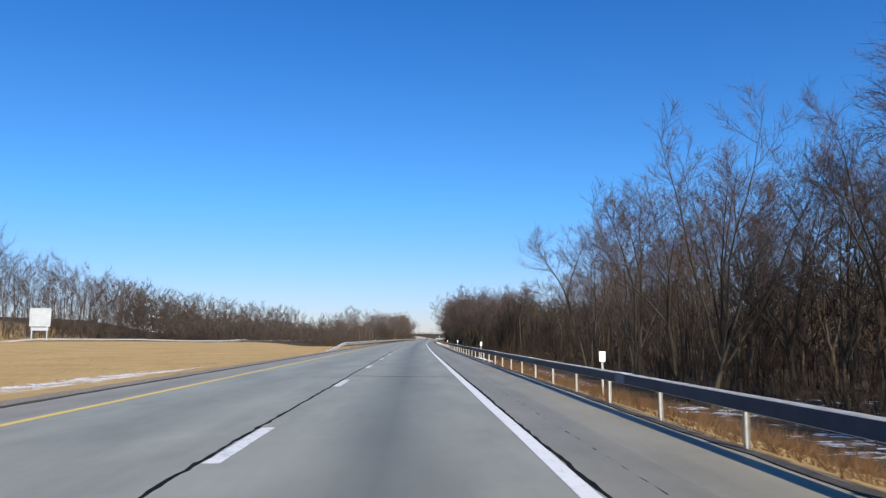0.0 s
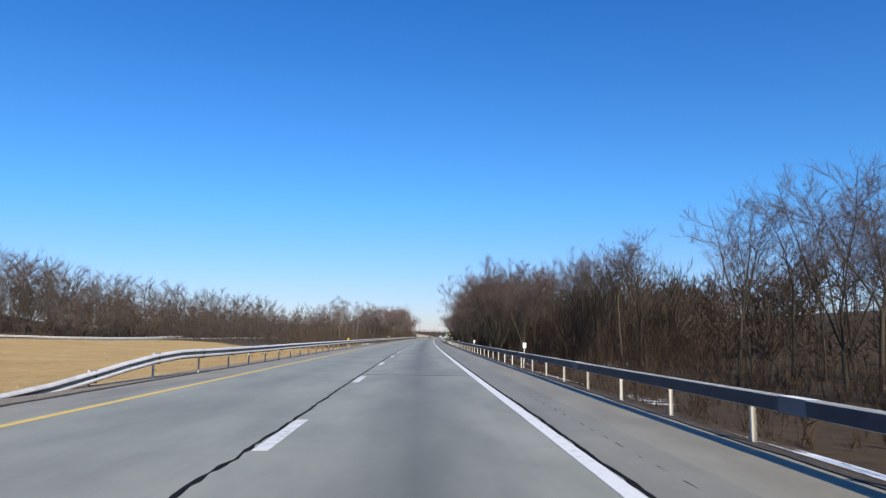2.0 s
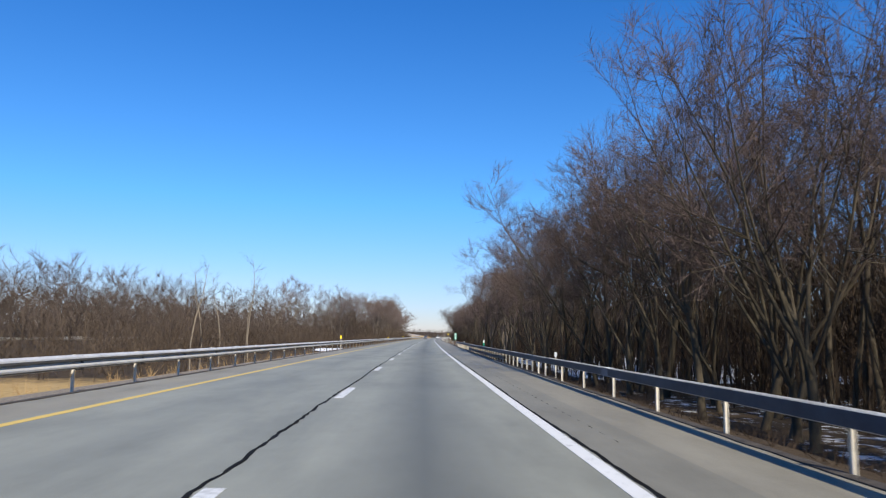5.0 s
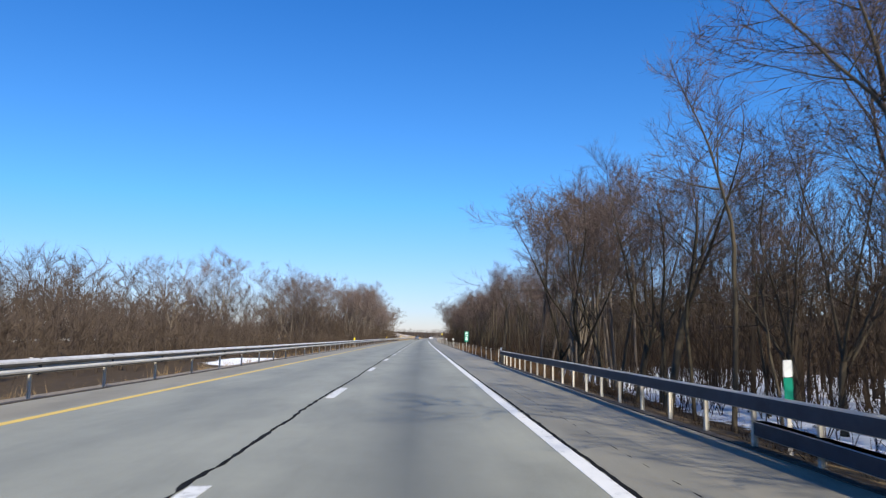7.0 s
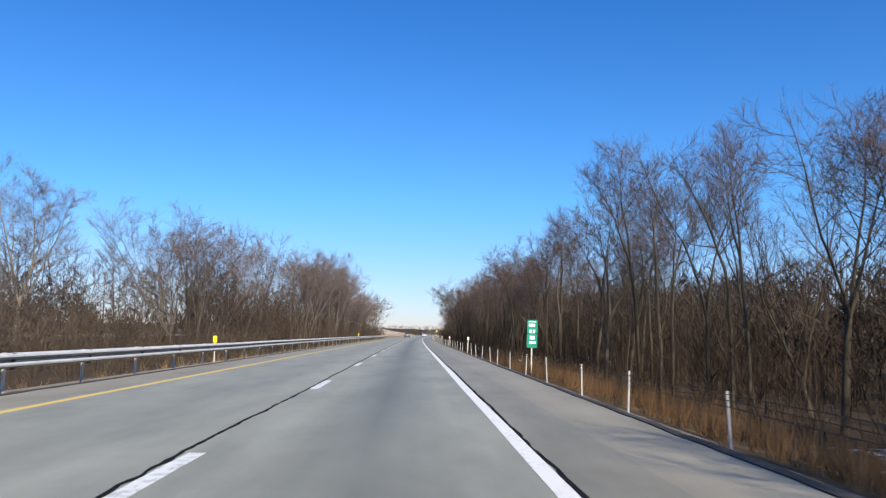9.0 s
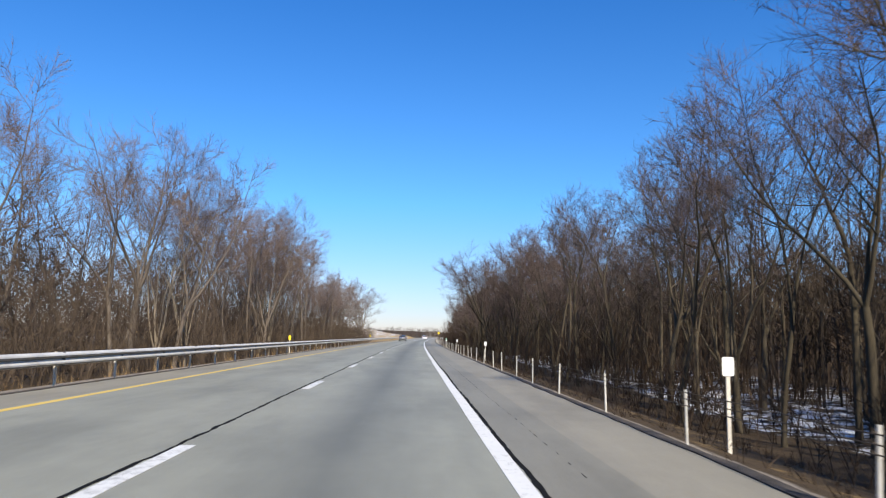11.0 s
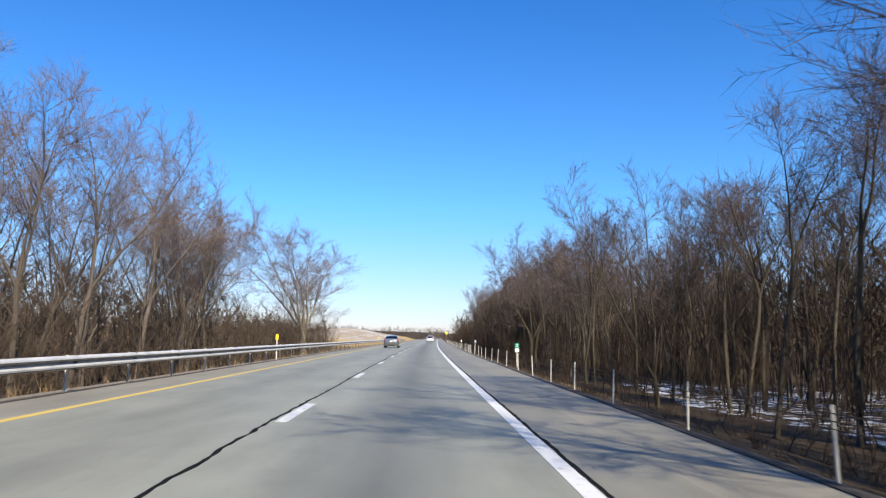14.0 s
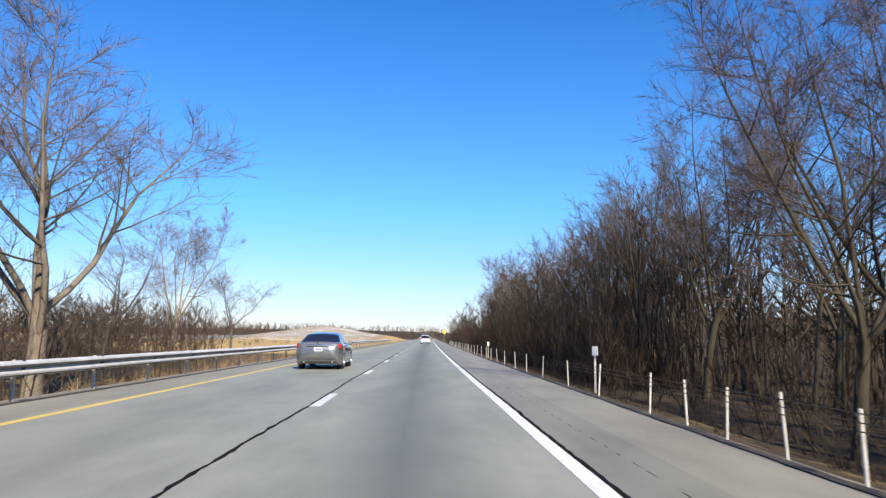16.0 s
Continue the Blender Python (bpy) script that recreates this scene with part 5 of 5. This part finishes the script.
class Shape:
    """Body lines of one car; s runs from 0 at the tail to 1 at the nose."""

    def __init__(self, length, width, top, roof, low, axles, arch, wheel_r, cabin):
        self.L, self.W, self.top, self.roof, self.low = length, width, top, roof, low
        self.axles, self.arch, self.wheel_r, self.cabin = axles, arch, wheel_r, cabin

    def half(self, s):
        tail, nose = smooth(0, 0.10, s), smooth(1, 0.86, s)
        return self.W / 2 * (0.86 + 0.14 * tail) * (0.80 + 0.20 * nose)

    def y(self, s):
        return (s - 0.5) * self.L

    def bottom(self, s):
        z = self.low + 0.16 * (1 - smooth(0, 0.05, s)) + 0.06 * (1 - smooth(1, 0.95, s))
        for a in self.axles:
            d = abs(s - a) * self.L
            if d < self.arch:
                z = max(z, self.wheel_r + math.sqrt(self.arch ** 2 - d * d) * 0.98)
        return z

    def section(self, s):
        w, zb, zt = self.half(s), self.bottom(s), curve(self.top, s)
        zm = max(zb + 0.02, self.low + (zt - self.low) * 0.55)
        return [(0, zb + 0.02), (w * 0.78, zb + 0.01), (w * 0.965, zb), (w * 0.99, min(zb + 0.05, zm - 0.01)), (w, zm), (w * 0.985, zt - 0.15), (w * 0.945, zt - 0.055), (w * 0.86, zt - 0.008), (w * 0.5, zt + 0.018), (0, zt + 0.026)]

    def side(self, s, k, out=0.0):
        """A point on the cabin: k 0 at the belt, 1 at the roof's edge, 2 at its middle."""
        w, zt, zr = self.half(s), curve(self.top, s), curve(self.roof, s)
        wb, wr = w * 0.87, w * 0.87 - (w * 0.20) * min((zr - zt) / 0.45, 1.0)
        if k <= 1:
            return (wb + (wr - wb) * k ** 1.25 + out, self.y(s), zt - 0.02 + (zr - 0.055 - zt + 0.02) * k)
        t = k - 1
        return (wr * (1 - t), self.y(s), zr - 0.055 + 0.055 * math.sin(t * math.pi / 2) ** 0.6 + out)


def loft(rows, close=True):
    """Faces through rows of points."""
    verts, faces = [], []
    n = len(rows[0])
    for row in rows:
        verts += row
    for k in range(len(rows) - 1):
        for j in range(n - 1):
            i = k * n + j
            faces.append((i, i + 1, i + n + 1, i + n))
    if close:
        faces.append(tuple(range(n))[::-1])
        faces.append(tuple(range(n * (len(rows) - 1), n * len(rows))))
    return verts, faces


def both(points):
    return [(-x, y, z) for x, y, z in points[::-1][:-1]] + points


def lathe(bm, profile, segments=28):
    """Turns (radius, x) round the x axis."""
    rings = []
    for r, x in profile:
        rings.append([bm.verts.new((x, r * math.cos(2 * math.pi * k / segments), r * math.sin(2 * math.pi * k / segments))) for k in range(segments)])
    for a, b in zip(rings, rings[1:]):
        for k in range(segments):
            j = (k + 1) % segments
            bm.faces.new((a[k], a[j], b[j], b[k]))
    return rings


def wheel(parent, x, y, r, side, spokes=7):
    ob = new("wheel")
    ob.parent = parent
    ob.empty_display_size = 0.1
    ob.matrix_basis = pose(x, y, r)
    w = 0.11
    bm = bmesh.new()
    lathe(bm, [(r * 0.66, -w), (r * 0.90, -w * 1.05), (r * 0.985, -w * 0.8), (r, -w * 0.3), (r, w * 0.3), (r * 0.985, w * 0.8), (r * 0.90, w * 1.05), (r * 0.66, w)], 30)
    part("tyre", bm, RUBBER, ob, "", True)
    bm = bmesh.new()
    rings = lathe(bm, [(r * 0.67, side * w), (r * 0.64, side * w * 1.02), (r * 0.60, side * w * 0.55), (r * 0.58, -side * w * 0.4), (0.02, -side * w * 0.4)], 30)
    for k in range(spokes):
        a = 2 * math.pi * k / spokes
        for d in (-0.11, 0.11):
            p = (side * w * 0.78, r * 0.16 * math.cos(a), r * 0.16 * math.sin(a))
            q = (side * w * 0.90, r * 0.62 * math.cos(a + d), r * 0.62 * math.sin(a + d))
            tube(bm, p, q, r * 0.065, r * 0.045, 6)
    tube(bm, (side * w * 0.4, 0, 0), (side * w * 0.95, 0, 0), r * 0.19, r * 0.15, 14)
    part("rim", bm, RIM, ob, "silver alloy rim with split spokes")
    return ob


def build_car(name, m, label, shape, paint, lamps, handle, glass_label="dark tinted windows", trunk_strip=True, exhausts=True, spokes=7):
    car = base(name, m, label, "car")
    stations = sorted(set([0.0, 0.004, 0.012, 0.03, 0.06, 0.97, 0.988, 0.996, 1.0] + [k / 44 for k in range(1, 44)] +
                          [a + d * shape.arch / shape.L for a in shape.axles for d in (-1.0, -0.97, -0.9, -0.75, -0.5, -0.25, 0, 0.25, 0.5, 0.75, 0.9, 0.97, 1.0)]))
    rows = []
    for s in stations:
        sec = shape.section(s)
        pinch = 0.80 + 0.20 * smooth(0, 0.02, s) if s < 0.5 else 0.72 + 0.28 * smooth(1, 0.97, s)
        zc = sum(z for _, z in sec) / len(sec)
        pts = [(x * (0.5 + 0.5 * pinch), shape.y(s), zc + (z - zc) * pinch) for x, z in sec]
        rows.append(both(pts))
    v, f = loft(rows)
    body = mesh_object("body", v, f, paint, car, "", True)
    c0, c1 = shape.cabin
    cabin = [c0 + (c1 - c0) * k / 26 for k in range(27)]
    rows = [both([shape.side(s, k) for k in (2, 1.75, 1.4, 1.15, 1, 0.75, 0.5, 0.25, 0)]) for s in cabin]
    v, f = loft(rows)
    mesh_object("window", v, f, GLASS, car, glass_label, True)
    # roof panel
    r0, r1 = lamps["roof"]
    rows = []
    for k in range(13):
        s = r0 + (r1 - r0) * k / 12
        half = [shape.side(s, q, 0.008) for q in (2, 1.75, 1.4, 1.15, 1, 0.9)]
        rows.append(both(half))
    v, f = loft(rows, False)
    mesh_object("roof", v, f, paint, car, "", True)
    # pillars
    for sa, sb, wide in lamps["pillars"]:
        for sx in (1, -1):
            rows = []
            for k in range(9):
                t = k / 8
                s = sa + (sb - sa) * t
                a, b = shape.side(s - wide / 2, t * 0.96, 0.008), shape.side(s + wide / 2, t * 0.96, 0.008)
                rows.append([(a[0] * sx, a[1], a[2]), (b[0] * sx, b[1], b[2])])
            v, f = loft(rows, False)
            mesh_object("pillar", v, f, paint, car)
    # underside, wheels
    bm = bmesh.new()
    box(bm, -shape.W * 0.36, shape.W * 0.36, -shape.L * 0.46, shape.L * 0.45, shape.low + 0.02, 0.62, 0.03)
    part("underside", bm, BLACK_TRIM, car)
    for a in shape.axles:
        for sx in (1, -1):
            wheel(car, sx * (shape.W / 2 - 0.125), shape.y(a), shape.wheel_r, sx, spokes)
    # lamps
    for sx in (1, -1):
        x, z, w, h, d = lamps["tail"]
        bm = bmesh.new()
        box(bm, -w / 2, w / 2, -d / 2, d / 2, -h / 2, h / 2, min(h, d) * 0.28)
        for q in bm.verts:
            q.co.y += (q.co.x * sx) ** 2 * 0.9 + max(q.co.x * sx, 0) * 0.35
        t = part("tail_light", bm, LAMP_RED, car, "red tail light", True)
        t.matrix_basis = pose(sx * x, shape.y(0) + lamps["tail_in"], z, 0, sx * -8, 0)
        bm = bmesh.new()
        box(bm, -0.16, 0.16, -0.05, 0.05, -0.05, 0.05, 0.03)
        t = part("reversing_lamp", bm, LAMP_CLEAR, t, "clear lamp section", True)
        t.matrix_basis = pose(-sx * 0.08, -d * 0.30, -h * 0.12) @ Matrix.Diagonal((0.55, 0.6, 0.7, 1))
        bm = bmesh.new()
        box(bm, -0.2, 0.2, -0.16, 0.16, -0.07, 0.07, 0.05)
        t = part("headlight", bm, LAMP_CLEAR, car, "clear headlight", True)
        t.matrix_basis = pose(sx * shape.W * 0.355, shape.y(1) - 0.30, lamps["head"], 8, 0, -sx * 28)
        # mirror
        bm = bmesh.new()
        box(bm, -0.11, 0.11, -0.06, 0.07, -0.075, 0.075, 0.04)
        p = shape.side(c1 - 0.075, 0.12)
        t = part("mirror", bm, paint, car, "painted door mirror", True)
        t.matrix_basis = pose(sx * (p[0] + 0.13), p[1], p[2] + 0.06)
        # door handles and seams
        for s in handle:
            bm = bmesh.new()
            box(bm, -0.018, 0.018, -0.10, 0.10, -0.016, 0.016, 0.012)
            zt = curve(shape.top, s)
            t = part("door_handle", bm, CHROME, car, "bright door handle", True)
            t.matrix_basis = pose(sx * shape.half(s) * 0.995, shape.y(s), zt - 0.13)
        for s in lamps["seams"]:
            rows = []
            for k in range(7):
                sec = shape.section(s)[3:8]
                q = k / 6 * (len(sec) - 1)
                i = min(int(q), len(sec) - 2)
                x = sec[i][0] + (sec[i + 1][0] - sec[i][0]) * (q - i) + 0.002
                z = sec[i][1] + (sec[i + 1][1] - sec[i][1]) * (q - i)
                rows.append([(x * sx, shape.y(s) - 0.006, z), (x * sx, shape.y(s) + 0.006, z)])
            v, f = loft(rows, False)
            mesh_object("door_seam", v, f, BLACK_TRIM, car)
    yb = shape.y(0)
    t = part("number_plate", sheet(0.31, 0.155, 0.012, 0.015), PLATE, car, "pale number plate with plain bars")
    t.location = (0, yb - 0.004 + lamps["plate"][1], lamps["plate"][0])
    for k in range(3):
        bm = bmesh.new()
        box(bm, -0.11 + 0.08 * k, -0.05 + 0.08 * k, -0.009, -0.006, -0.035, 0.035)
        q = part("bar", bm, PLATE_BAR, t)
    if trunk_strip:
        bm = bmesh.new()
        box(bm, -0.44, 0.44, -0.022, 0.022, -0.028, 0.028, 0.02)
        t = part("trim_strip", bm, CHROME, car, "chrome strip over the plate", True)
        t.location = (0, yb + lamps["plate"][1] - 0.01, lamps["plate"][0] + 0.15)
        bm = bmesh.new()
        tube(bm, (0, 0.02, 0), (0, -0.02, 0), 0.055, 0.05, 18)
        t = part("badge", bm, CHROME, car, "round plain badge")
        t.location = (0, yb + lamps["plate"][1] + 0.0, lamps["plate"][0] + 0.23)
    bm = bmesh.new()
    box(bm, -shape.W * 0.40, shape.W * 0.40, -0.05, 0.05, -0.09, 0.09, 0.03)
    t = part("bumper_lower", bm, BLACK_TRIM, car, "black lower bumper", True)
    t.location = (0, yb + 0.14, shape.low + 0.16)
    if exhausts:
        for sx in (1, -1):
            bm = bmesh.new()
            tube(bm, (0, -0.06, 0), (0, 0.12, 0), 0.045, 0.045, 14, False)
            tube(bm, (0, -0.055, 0), (0, 0.10, 0), 0.036, 0.036, 14)
            t = part("exhaust_tip", bm, CHROME, car, "round chrome exhaust tip")
            t.location = (sx * 0.55, yb + 0.06, shape.low + 0.10)
    return car


SEDAN = Shape(4.86, 1.83,
              top=[(0.0, 0.98), (0.02, 1.07), (0.13, 1.09), (0.22, 1.03), (0.45, 0.99), (0.70, 0.98), (0.80, 0.93), (0.93, 0.80), (1.0, 0.66)],
              roof=[(0.0, 1.0), (0.09, 1.10), (0.27, 1.42), (0.42, 1.475), (0.54, 1.43), (0.74, 0.985), (1.0, 0.8)],
              low=0.20, axles=(0.212, 0.783), arch=0.37, wheel_r=0.335, cabin=(0.10, 0.735))
SUV = Shape(4.70, 1.88,
            top=[(0.0, 1.02), (0.02, 1.08), (0.2, 1.10), (0.45, 1.13), (0.70, 1.17), (0.80, 1.16), (0.92, 1.10), (1.0, 0.94)],
            roof=[(0.0, 1.06), (0.015, 1.12), (0.10, 1.60), (0.20, 1.68), (0.52, 1.72), (0.73, 1.18), (1.0, 0.95)],
            low=0.25, axles=(0.205, 0.79), arch=0.41, wheel_r=0.37, cabin=(0.018, 0.725))
SEDAN_LAMPS = dict(roof=(0.25, 0.56), pillars=[(0.125, 0.27, 0.075), (0.455, 0.44, 0.035), (0.715, 0.56, 0.030)], tail=(0.66, 0.90, 0.46, 0.19, 0.16), tail_in=0.10, head=0.70, seams=(0.28, 0.47, 0.69), plate=(0.80, -0.02))
SUV_LAMPS = dict(roof=(0.09, 0.55), pillars=[(0.045, 0.11, 0.06), (0.24, 0.22, 0.05), (0.46, 0.45, 0.035), (0.705, 0.55, 0.030)], tail=(0.72, 1.02, 0.34, 0.26, 0.16), tail_in=0.09, head=0.84, seams=(0.27, 0.47, 0.69), plate=(0.86, -0.02))
GREY_BLUE = car_paint("dark_grey_blue_metallic", (0.20, 0.205, 0.215), 0.6)
WHITE_CAR = car_paint("white_paint", (0.78, 0.79, 0.80), 0.0, 0.01)


def on_road(y, o):
    return pose(edge(y) + o, y, 0.003, 0, 0, turn_at(y))


build_car("sedan", on_road(512.7, -5.72), "dark grey-blue metallic four-door sedan in the passing lane", SEDAN, GREY_BLUE, SEDAN_LAMPS, (0.33, 0.50))
build_car("suv", on_road(622.0, -1.95), "white crossover far ahead in the driving lane", SUV, WHITE_CAR, SUV_LAMPS, (0.31, 0.50), exhausts=False, spokes=5)
